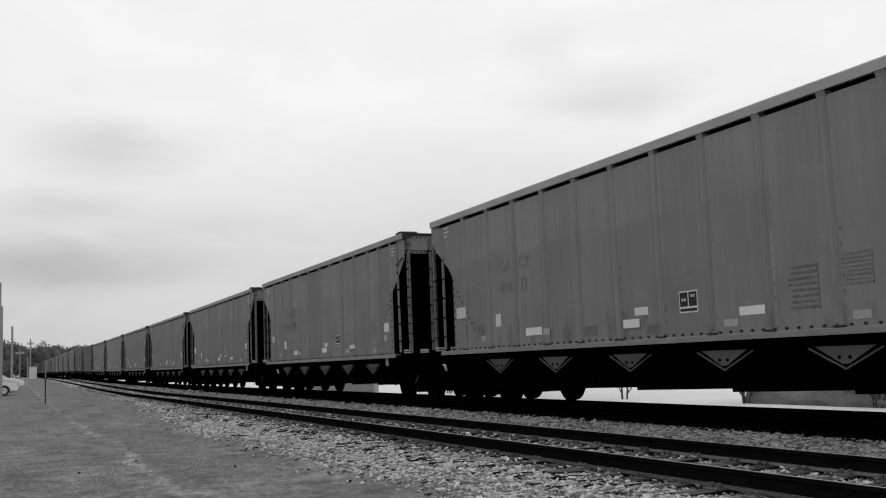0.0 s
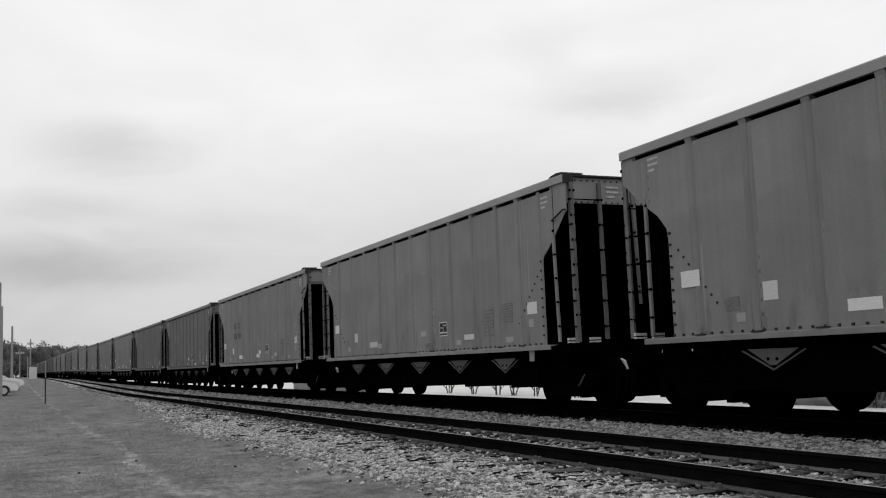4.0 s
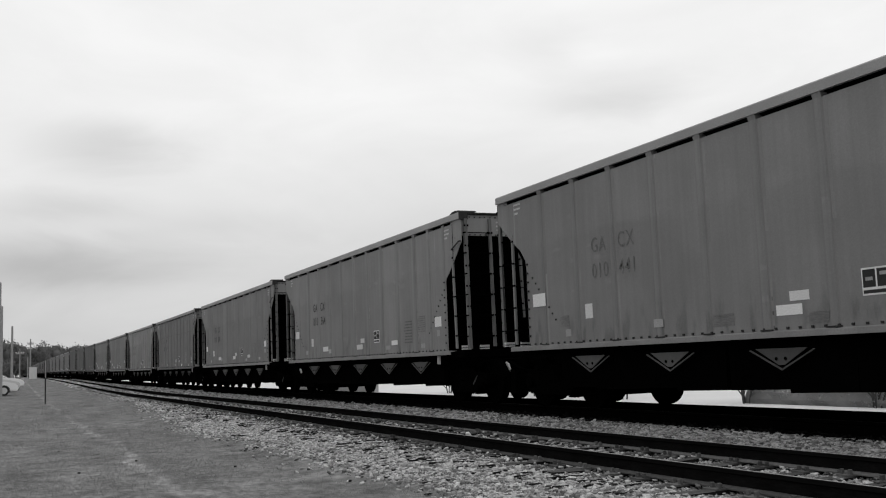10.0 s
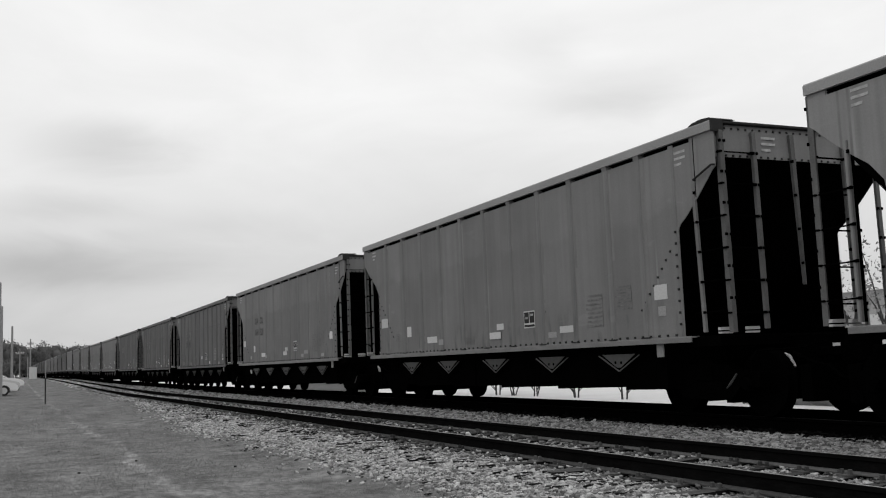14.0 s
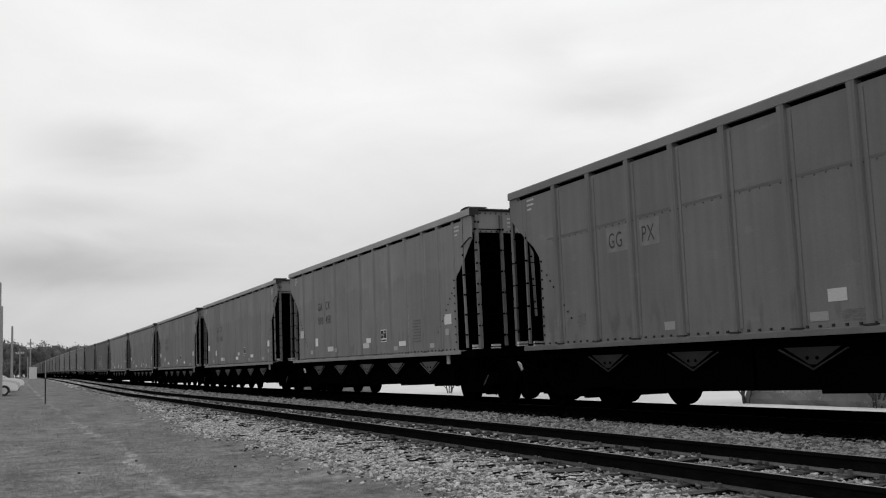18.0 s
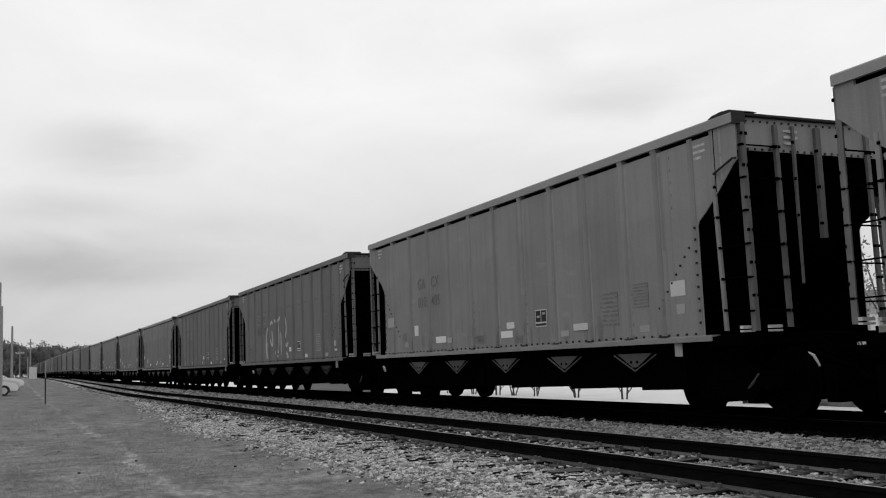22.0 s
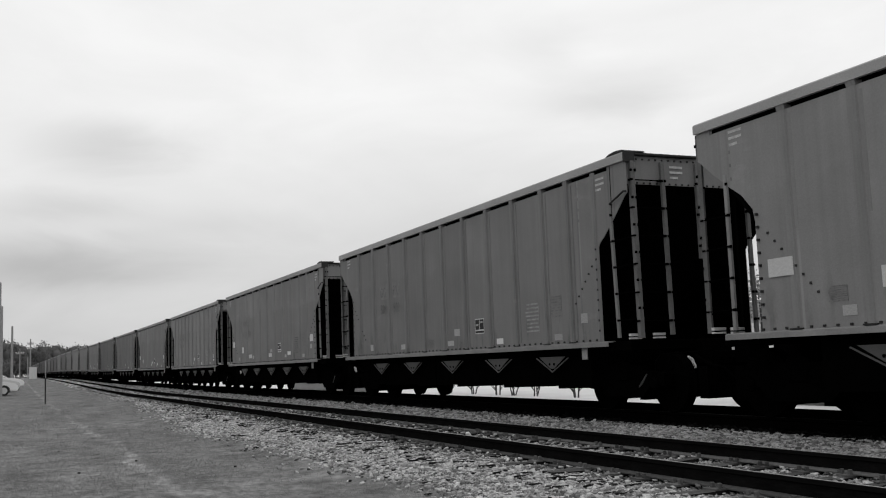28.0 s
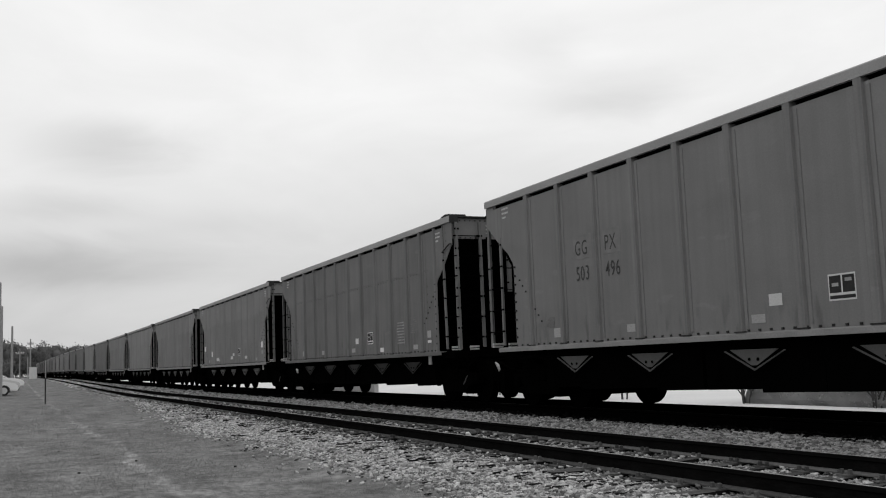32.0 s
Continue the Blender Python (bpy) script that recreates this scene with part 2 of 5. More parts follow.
CARWHITE = material("white_car_paint", 0.75, 0.25, scale=1.0, spread=0.02, grain=0.0, bump=0.0, spec=0.5)
CARGREY = material("silver_car_paint", 0.55, 0.3, metal=0.2, scale=1.0, spread=0.02, grain=0.0, bump=0.0, spec=0.5)
GLASSDARK = material("tinted_glass", 0.02, 0.08, scale=1.0, spread=0.02, grain=0.0, bump=0.0, spec=0.6)
TYRE = material("tyre_rubber", 0.025, 0.85, scale=12.0, spread=0.1)
WALLGREY = material("building_wall", 0.33, 0.9, scale=0.6, spread=0.08, grain=0.1, grain_scale=9)
CABINET = material("cabinet_paint", 0.55, 0.6, scale=2.0, spread=0.08)


for leafy in (BLADE, LEAF, LEAF_FAR, HEDGE):
    lets_light_through(leafy, 0.45)


def trodden_path():
    """A pale foot-worn line through the grass, along the track."""
    nt = GRASS.node_tree
    b = nt.nodes["Principled BSDF"]
    old = b.inputs["Base Color"].links[0].from_socket

    def op(kind, a, c):
        n = nt.nodes.new("ShaderNodeMath")
        n.operation = kind
        for i, v in enumerate((a, c)):
            if isinstance(v, (int, float)):
                n.inputs[i].default_value = v
            else:
                nt.links.new(v, n.inputs[i])
        return n.outputs[0]

    tc = nt.nodes.new("ShaderNodeTexCoord")
    sep = nt.nodes.new("ShaderNodeSeparateXYZ")
    nt.links.new(tc.outputs["Object"], sep.inputs[0])
    ns = nt.nodes.new("ShaderNodeTexNoise")
    ns.inputs["Scale"].default_value, ns.inputs["Detail"].default_value = 0.7, 6
    nt.links.new(tc.outputs["Object"], ns.inputs["Vector"])
    away = op("ABSOLUTE", op("ADD", op("SUBTRACT", sep.outputs[0], 1.87), op("MULTIPLY", op("SUBTRACT", ns.outputs[0], 0.5), 0.75)), 0.0)
    mr = nt.nodes.new("ShaderNodeMapRange")
    mr.interpolation_type = "SMOOTHSTEP"
    nt.links.new(away, mr.inputs[0])
    for i, v in enumerate((0.02, 0.13, 0.45, 0.0)):
        mr.inputs[i + 1].default_value = v
    # worn through in places only
    gap = nt.nodes.new("ShaderNodeTexNoise")
    gap.inputs["Scale"].default_value, gap.inputs["Detail"].default_value = 0.32, 4
    nt.links.new(tc.outputs["Object"], gap.inputs["Vector"])
    bare = nt.nodes.new("ShaderNodeMapRange")
    nt.links.new(gap.outputs[0], bare.inputs[0])
    for i, v in enumerate((0.38, 0.58, 0.1, 1.3)):
        bare.inputs[i + 1].default_value = v
    # tussocks: small darker and paler patches
    tus = nt.nodes.new("ShaderNodeTexNoise")
    tus.inputs["Scale"].default_value, tus.inputs["Detail"].default_value, tus.inputs["Roughness"].default_value = 2.0, 9, 0.72
    nt.links.new(tc.outputs["Object"], tus.inputs["Vector"])
    patch = op("ADD", op("MULTIPLY", op("SUBTRACT", tus.outputs[0], 0.5), 2.5), 1.0)
    worn = op("ADD", op("MULTIPLY", mr.outputs[0], bare.outputs[0]), 1.0)
    nt.links.new(op("MULTIPLY", op("MULTIPLY", old, patch), worn), b.inputs["Base Color"])


trodden_path()
# dark enough for slivers to pass as shadowed gaps beside the ties
SLIVER = material("shadow_slit_splinter", 0.016, 0.95, scale=10.0, spread=0.3, island=0.5, spec=0.0)

# ---- mesh helpers ----


def box_bm(bm, x0, x1, y0, y1, z0, z1, bevel=0.0):
    vs = [bm.verts.new((x, y, z)) for x in (x0, x1) for y in (y0, y1) for z in (z0, z1)]
    fs = [bm.faces.new([vs[i] for i in f]) for f in ((0, 1, 3, 2), (4, 6, 7, 5), (0, 4, 5, 1), (2, 3, 7, 6), (0, 2, 6, 4), (1, 5, 7, 3))]
    if bevel:
        es = list({e for f in fs for e in f.edges})
        bmesh.ops.bevel(bm, geom=es, offset=bevel, segments=1, affect="EDGES")


def prism_bm(bm, outline, axis, a, b):
    """A solid from a flat outline of two coordinates, pushed along axis from a to b."""
    def at(p, v):
        q = list(p)
        q.insert(axis, v)
        return bm.verts.new(q)
    lo, hi = [at(p, a) for p in outline], [at(p, b) for p in outline]
    bm.faces.new(lo)
    bm.faces.new(hi[::-1])
    n = len(lo)
    for i in range(n):
        bm.faces.new((lo[i], hi[i], hi[(i + 1) % n], lo[(i + 1) % n]))


def tube_bm(bm, points, radius, sides=8, caps=True):
    """A round rod along points; radius may be a list, one for each point."""
    pts = [Vector(p) for p in points]
    rads = radius if isinstance(radius, (list, tuple)) else [radius] * len(pts)
    rings = []
    for i, p in enumerate(pts):
        d = (pts[min(i + 1, len(pts) - 1)] - pts[max(i - 1, 0)]).normalized()
        a = d.cross(Vector((0, 0, 1)) if abs(d.z) < 0.9 else Vector((1, 0, 0))).normalized()
        c = d.cross(a)
        rings.append([bm.verts.new(p + rads[i] * (math.cos(k) * a + math.sin(k) * c)) for k in (math.tau * j / sides for j in range(sides))])
    for r0, r1 in zip(rings, rings[1:]):
        for j in range(sides):
            bm.faces.new((r0[j], r0[(j + 1) % sides], r1[(j + 1) % sides], r1[j]))
    if caps:
        bm.faces.new(rings[0][::-1])
        bm.faces.new(rings[-1])


def lathe_bm(bm, profile, axis_x, cy, cz, sides=28):
    """Turns a profile of (x, radius) round an axle along x."""
    rings = [[bm.verts.new((axis_x + x, cy + r * math.cos(k), cz + r * math.sin(k))) for k in (math.tau * j / sides for j in range(sides))] for x, r in profile]
    for r0, r1 in zip(rings, rings[1:]):
        for j in range(sides):
            bm.faces.new((r0[j], r0[(j + 1) % sides], r1[(j + 1) % sides], r1[j]))
    bm.faces.new(rings[0][::-1])
    bm.faces.new(rings[-1])


def mesh_of(name, bm, mat, smooth=False):
    bmesh.ops.recalc_face_normals(bm, faces=bm.faces)
    me = bpy.data.meshes.new(name)
    bm.to_mesh(me)
    bm.free()
    if mat:
        me.materials.append(mat)
    if smooth:
        for f in me.polygons:
            f.use_smooth = True
    return me


def shape(name, mat, build, smooth=False):
    bm = bmesh.new()
    build(bm)
    return mesh_of(name, bm, mat, smooth)


def put(name, me, parent=None, loc=(0, 0, 0), scale=None, mat=None, label="", rot=None):
    ob = new(name, me)
    ob.location = loc
    if scale:
        ob.scale = scale
    if rot:
        ob.rotation_euler = rot
    if parent:
        ob.parent = parent
    if mat:
        ob.material_slots[0].link = "OBJECT"
        ob.material_slots[0].material = mat
    if label:
        ob["label"] = label
    return ob


def part(name, bm, mat, parent, label=""):
    return put(name, mesh_of(name, bm, mat), parent, label=label)


def empty(name, loc=(0, 0, 0)):
    ob = new(name)
    ob.location = loc
    ob.empty_display_size = 0.3
    return ob


def raw_mesh(name, verts, faces, mat):
    """A mesh straight from arrays; faces all of one size."""
    me = bpy.data.meshes.new(name)
    k = faces.shape[1]
    me.vertices.add(len(verts))
    me.vertices.foreach_set("co", verts.astype(np.float32).ravel())
    me.loops.add(faces.size)
    me.loops.foreach_set("vertex_index", faces.astype(np.int32).ravel())
    me.polygons.add(len(faces))
    me.polygons.foreach_set("loop_start", np.arange(0, faces.size, k, dtype=np.int32))
    me.update(calc_edges=True)
    me.materials.append(mat)
    return me


# ---- the lie of the land ----
XC = 10.28          # middle of the busy track
XN = 6.50           # middle of the siding
RAIL_N = -0.10      # rail head of the siding; the busy track's is at 0
PROFILE = [(-400, -0.2), (-60, -0.45), (-14, -0.48), (2.6, -0.48), (3.7, -0.46), (4.4, -0.40), (5.0, -0.305), (5.3, -0.31), (5.45, -0.318), (7.66, -0.318), (7.75, -0.31), (7.95, -0.27), (8.3, -0.215), (8.75, -0.18), (9.3, -0.175), (11.6, -0.19),
           (12.2, -0.32), (12.9, -0.50), (13.6, -0.52), (60, -0.5), (400, -0.3), (3000, 0.0)]


def rise_verge(y):
    """The verge climbs away from the camera, past the marker post."""
    return np.interp(y, [54, 72, 100, 150, 300], [0.0, 0.24, 0.62, 1.28, 1.40])


def rise_siding(y):
    return np.interp(y, [55, 70, 85, 106, 137, 200, 300, 900], [0.0, 0.07, 0.19, 0.34, 0.58, 0.83, 1.05, 1.3])


def rise_main(y):
    return np.interp(y, [58, 80, 100, 113, 130, 160, 200, 300, 450, 900], [0.0, 0.06, 0.13, 0.20, 0.32, 0.53, 0.70, 0.96, 1.15, 1.4])


def ground_z(x, y=0.0):
    x = np.asarray(x, float)
    a, b, c = np.clip((x - 3.9) / 1.3, 0, 1), np.clip((x - 7.8) / 1.1, 0, 1), np.clip((x - 11.7) / 1.9, 0, 1)
    lift = (rise_verge(y) * (1 - a) + rise_siding(y) * a) * (1 - b) + rise_main(y) * b
    return np.interp(x, [q[0] for q in PROFILE], [q[1] for q in PROFILE]) + lift * (1 - c)


def stone_edge(y):
    """Where the grass gives way to the stones, along the siding."""
    return np.interp(y, [0, 9, 14, 18, 20, 22, 25, 30, 45, 70], [4.05, 4.12, 4.16, 4.16, 4.0, 3.8, 3.95, 4.3, 4.95, 5.2])


def build_ground():
    # one sheet to the horizon; the rows follow the track bed's cross-section
    xs = [-3000] + [q[0] for q in PROFILE]
    xs = sorted(set(xs + list(np.arange(-12, 3.6, 0.6)) + list(np.arange(3.7, 13, 0.25))))
    ys = sorted(set([-3000, -800, -200, -60, -20, -8] + list(np.arange(-4, 40, 0.6)) + list(np.arange(40, 120, 4)) + list(np.arange(120, 200, 8)) + [200, 225, 250, 300, 370, 450, 700, 1200, 3000]))
    rng = np.random.RandomState(3)
    verts = []
    for y in ys:
        for x in xs:
            z = float(ground_z(x, y))
            lump = 0.0
            if -40 < x < 3.9:
                lump = 0.05 * noise.noise(Vector((x * 0.35, y * 0.25, 0.0)))
            elif 13.6 > x:
                lump = 0.015 * noise.noise(Vector((x * 2.5, y * 2.5, 9.0)))
            verts.append((x, y, z + lump))
    nx = len(xs)
    faces = np.array([(j * nx + i, j * nx + i + 1, (j + 1) * nx + i + 1, (j + 1) * nx + i) for j in range(len(ys) - 1) for i in range(nx - 1)])
    me = raw_mesh("ground", np.array(verts), faces, GRASS)
    me.materials.append(BALLAST)
    me.materials.append(SHADED_BED)
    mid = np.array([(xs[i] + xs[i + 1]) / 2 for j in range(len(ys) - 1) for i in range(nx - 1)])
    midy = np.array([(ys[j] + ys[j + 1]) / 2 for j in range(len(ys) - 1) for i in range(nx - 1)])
    # beyond x = 8.9 the bed takes the black that stands for train shade
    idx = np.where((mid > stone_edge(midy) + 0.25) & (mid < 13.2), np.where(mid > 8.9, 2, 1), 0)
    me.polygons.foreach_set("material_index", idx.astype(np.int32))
    me.polygons.foreach_set("use_smooth", np.ones(len(idx), dtype=bool))
    tagged(put("ground", me), "rough mown grass verge running up to grey railway ballast", "ground", kind="structure")


build_ground()

# concrete yard behind the railway
yard = part("yard_pavement", (lambda bm: (box_bm(bm, 15.5, 46, -60, 300, -0.56, -0.44), bm)[1])(bmesh.new()), CONCRETE, None)
tagged(yard, "pale sunlit concrete yard behind the railway", "pavement", kind="structure")


def scatter_stones(name, regions, mat, label, seed):
    rng = np.random.RandomState(seed)
    base = np.array([(-1, -1, -1), (1, -1, -1), (1, 1, -1), (-1, 1, -1), (-1, -1, 1), (1, -1, 1), (1, 1, 1), (-1, 1, 1)], float) * 0.6
    quads = np.array([(0, 3, 2, 1), (4, 5, 6, 7), (0, 1, 5, 4), (1, 2, 6, 5), (2, 3, 7, 6), (3, 0, 4, 7)])
    V, F, off = [], [], 0
    for x0, x1, y0, y1, count, size, sink in regions:
        n = count
        px, py = rng.uniform(x0, x1, n), y0 + (y1 - y0) * rng.uniform(0, 1, n) ** 1.0
        keep = np.ones(n, bool)
        if x0 < 4.2:  # the grass eats unevenly into the stones
            edge = stone_edge(py) + 0.42 * np.array([noise.noise(Vector((0.0, b * 0.35, 2.0))) + 0.6 * noise.noise(Vector((a, b * 1.4, 5.0))) for a, b in zip(px, py)])
            keep = rng.uniform(0, 1, n) < 1 / (1 + np.exp(-(px - edge - 0.10) * 9.0))
        px, py = px[keep], py[keep]
        n = len(px)
        s = size * (0.45 + 1.25 * rng.uniform(0, 1, n) ** 1.6)
        pz = ground_z(px, py) + s * (0.35 - sink)
        v = base[None] * rng.uniform(0.45, 1.35, (n, 8, 3)) * s[:, None, None] * rng.uniform(0.6, 1.4, (n, 1, 3)) * np.array([1.25, 1.25, 0.62])
        a, b = rng.uniform(0, math.tau, n), rng.uniform(-0.7, 0.7, n)
        ca, sa, cb, sb = np.cos(a), np.sin(a), np.cos(b), np.sin(b)
        x, y, z = v[..., 0], v[..., 1], v[..., 2]
        y, z = cb[:, None] * y - sb[:, None] * z, sb[:, None] * y + cb[:, None] * z
        x, y = ca[:, None] * x - sa[:, None] * y, sa[:, None] * x + ca[:, None] * y
        v = np.stack([x + px[:, None], y + py[:, None], z + pz[:, None]], -1).reshape(-1, 3)
        f = (quads[None] + (np.arange(n) * 8)[:, None, None] + off).reshape(-1, 4)
        V.append(v)
        F.append(f)
        off += n * 8
    me = raw_mesh(name, np.concatenate(V), np.concatenate(F), mat)
    tagged(put(name, me), label, "ballast", kind="stuff")


scatter_stones("ballast_stones", [(3.0, 5.5, 5.5, 12, 34000, 0.023, 0.2), (3.0, 5.5, 12, 24, 44000, 0.022, 0.2), (3.2, 5.5, 24, 75, 30000, 0.030, 0.2),
                                  (5.4, 7.8, 3, 12, 20000, 0.021, 0.35), (5.4, 7.8, 12, 45, 22000, 0.027, 0.35),
                                  (5.3, 7.7, 3, 14, 1700, 0.019, -1.2), (5.3, 7.7, 14, 45, 2000, 0.024, -1.2), (3.6, 5.5, 75, 150, 9000, 0.06, 0.2), (5.4, 7.8, 45, 90, 12000, 0.05, 0.3), (5.4, 7.8, 90, 190, 9000, 0.09, 0.3)],
               STONE, "loose grey ballast stones along the siding", 5)
scatter_stones("shoulder_stones", [(7.55, 9.05, 3, 14, 26000, 0.022, 0.15), (7.55, 9.05, 14, 50, 30000, 0.030, 0.15), (7.55, 9.05, 50, 150, 16000, 0.07, 0.15)],
               STONE_DARK, "sooty ballast stones between the two tracks", 6)
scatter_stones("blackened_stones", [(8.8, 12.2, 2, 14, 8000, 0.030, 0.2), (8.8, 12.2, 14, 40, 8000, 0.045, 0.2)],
               SHADED_STONE, "ballast stones coloured black for the shade under the train", 7)


def build_grass():
    rng = np.random.RandomState(8)
    V = []
    for x0, x1, y0, y1, n, h in ((-2.0, 4.1, 6, 12, 80000, 0.022), (-4.0, 4.1, 12, 24, 70000, 0.030), (-6, 5.0, 24, 70, 50000, 0.05)):
        px, py = rng.uniform(x0, x1, n), rng.uniform(y0, y1, n)
        dens = np.array([noise.noise(Vector((a * 0.5, b * 0.3, 7.0))) for a, b in zip(px, py)])
        keep = (rng.uniform(-0.75, 0.35, n) < dens) & (rng.uniform(0, 1, n) > 1 / (1 + np.exp(-(px - stone_edge(py) + 0.1) * 5)))
        px, py = px[keep], py[keep]
        n = len(px)
        lump = np.array([0.05 * noise.noise(Vector((a * 0.35, b * 0.25, 0.0))) for a, b in zip(px, py)])
        pz = ground_z(px, py) + lump - 0.01
        hh = h * rng.uniform(0.4, 1.3, n)
        w = hh * 0.14 + 0.001
        a = rng.uniform(0, math.tau, n)
        lx, ly = rng.normal(0, 0.7, n) * hh, rng.normal(0, 0.7, n) * hh
        p0 = np.stack([px - w * np.cos(a), py - w * np.sin(a), pz], -1)
        p1 = np.stack([px + w * np.cos(a), py + w * np.sin(a), pz], -1)
        p2 = np.stack([px + lx, py + ly, pz + hh], -1)
        V.append(np.stack([p0, p1, p2], 1).reshape(-1, 3))
    V = np.concatenate(V)
    tagged(put("grass", raw_mesh("grass", V, np.arange(len(V)).reshape(-1, 3), BLADE)), "short dry mown grass on the verge", "grass", kind="stuff")


build_grass()


def sweep_bm(bm, outline, stations):
    """A bar of one cross-section (x, z) carried along y through stations of (y, height)."""
    rows = [[bm.verts.new((x, y, z + h)) for x, z in outline] for y, h in stations]
    n = len(outline)
    for r0, r1 in zip(rows, rows[1:]):
        for i in range(n):
            bm.faces.new((r0[i], r1[i], r1[(i + 1) % n], r0[(i + 1) % n]))
    bm.faces.new(rows[0])
    bm.faces.new(rows[-1][::-1])


def build_track(name, xc, top, label, ties, y0, y1, side_mat, tie_mat, head_mat, small_mat, rise):
    tr = empty(name, (xc, 0, top))
    tagged(tr, label, "railway track", kind="structure")
    prof = [(-0.068, -0.172), (0.068, -0.172), (0.068, -0.160), (0.012, -0.142), (0.009, -0.048), (0.036, -0.036), (0.037, -0.004), (0.030, 0.0), (-0.030, 0.0), (-0.037, -0.004),
            (-0.036, -0.036), (-0.009, -0.048), (-0.012, -0.142), (-0.068, -0.160)]
    stations = [(float(y), float(rise(y))) for y in [y0, 0, 30, 50, *range(60, 210, 6), *range(210, 460, 30), y1]]
    rail = shape("rail", side_mat, lambda bm: sweep_bm(bm, prof, stations))
    head = shape("rail_head", head_mat, lambda bm: sweep_bm(bm, [(-0.017, -0.003), (0.013, -0.003), (0.013, 0.0015), (-0.017, 0.0015)], stations))
    rail.materials.append(small_mat)
    rail.materials.append(RAILWEB if ties > 90 else COAL_SHADE)
    # head sides and web get the shadow-dark tones, the foot stays lighter
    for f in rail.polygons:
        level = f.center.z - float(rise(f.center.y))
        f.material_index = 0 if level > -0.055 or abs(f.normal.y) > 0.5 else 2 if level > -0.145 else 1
    for sx in (-1, 1):
        r = put("rail", rail, tr, (sx * 0.7525, 0, 0))
        put("running_surface", head, r, label="polished steel running surface")
    def ragged(bm, r):                         # split and rotted edges
        rows = []
        for i in range(11):
            x = -1.3 + 0.26 * i
            w0, w1, drop = 0.115 - r.uniform(0, 0.035), 0.115 - r.uniform(0, 0.035), r.uniform(0, 0.012)
            rows.append([bm.verts.new(q) for q in ((x, -0.115, -0.36), (x, 0.115, -0.36), (x, w1, -0.178 - drop), (x + r.uniform(-0.05, 0.05) * (0 < i < 10), 0.0, -0.176), (x, -w0, -0.178 - r.uniform(0, 0.012)))])
        for a, b in zip(rows, rows[1:]):
            for i in range(5):
                bm.faces.new((a[i], b[i], b[(i + 1) % 5], a[(i + 1) % 5]))
        bm.faces.new(rows[0][::-1])
        bm.faces.new(rows[-1])

    shapes = []
    for k in range(6):
        tie = shape("tie", tie_mat, lambda bm: ragged(bm, random.Random(40 + k)))
        # side faces take the shade-black tone, tops the weathered one
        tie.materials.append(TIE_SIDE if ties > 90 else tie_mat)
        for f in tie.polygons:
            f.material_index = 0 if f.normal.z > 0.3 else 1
        shapes.append(tie)
    plate = shape("tie_plate", small_mat, lambda bm: (box_bm(bm, -0.18, 0.18, -0.09, 0.09, -0.18, -0.165),
                                                   [box_bm(bm, sx - 0.018, sx + 0.018, sy - 0.016, sy + 0.016, -0.165, -0.120, 0.004) for sx in (-0.105, 0.105) for sy in (-0.05, 0.05)]))
    anchor = shape("rail_anchor", small_mat, lambda bm: box_bm(bm, -0.08, 0.08, 0.12, 0.14, -0.19, -0.14, 0.006))
    rng = random.Random(4)
    for i in range(ties):
        y = -3.0 + 0.53 * i + rng.uniform(-0.03, 0.03)
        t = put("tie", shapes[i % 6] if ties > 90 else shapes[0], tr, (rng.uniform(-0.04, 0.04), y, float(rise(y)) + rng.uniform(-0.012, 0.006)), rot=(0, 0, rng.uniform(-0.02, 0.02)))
        if y < 26 and ties > 90:
            for sx in (-1, 1):
                put("tie_plate", plate, t, (sx * 0.7525, 0, 0))
                if rng.random() < 0.6:
                    put("rail_anchor", anchor, t, (sx * 0.7525, 0, 0))
    bm = bmesh.new()
    for i in range(ties, int((y1 - 10) / 0.53)):
        y = -3.0 + 0.53 * i
        h = float(rise(y))
        box_bm(bm, -1.3, 1.3, y - 0.115, y + 0.115, h - 0.36, h - 0.178)
    far = part("far_ties", bm, tie_mat, tr)
    far["kind"] = "stuff"


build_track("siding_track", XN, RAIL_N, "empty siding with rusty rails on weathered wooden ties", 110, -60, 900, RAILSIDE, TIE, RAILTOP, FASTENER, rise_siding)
# rails and ties near black: the train's shade is in their colour
build_track("main_track", XC, 0.0, "busy track with polished rail heads under the train", 70, -60, 900, COAL_SHADE, COAL_SHADE, RAILDARK, COAL_SHADE, rise_main)



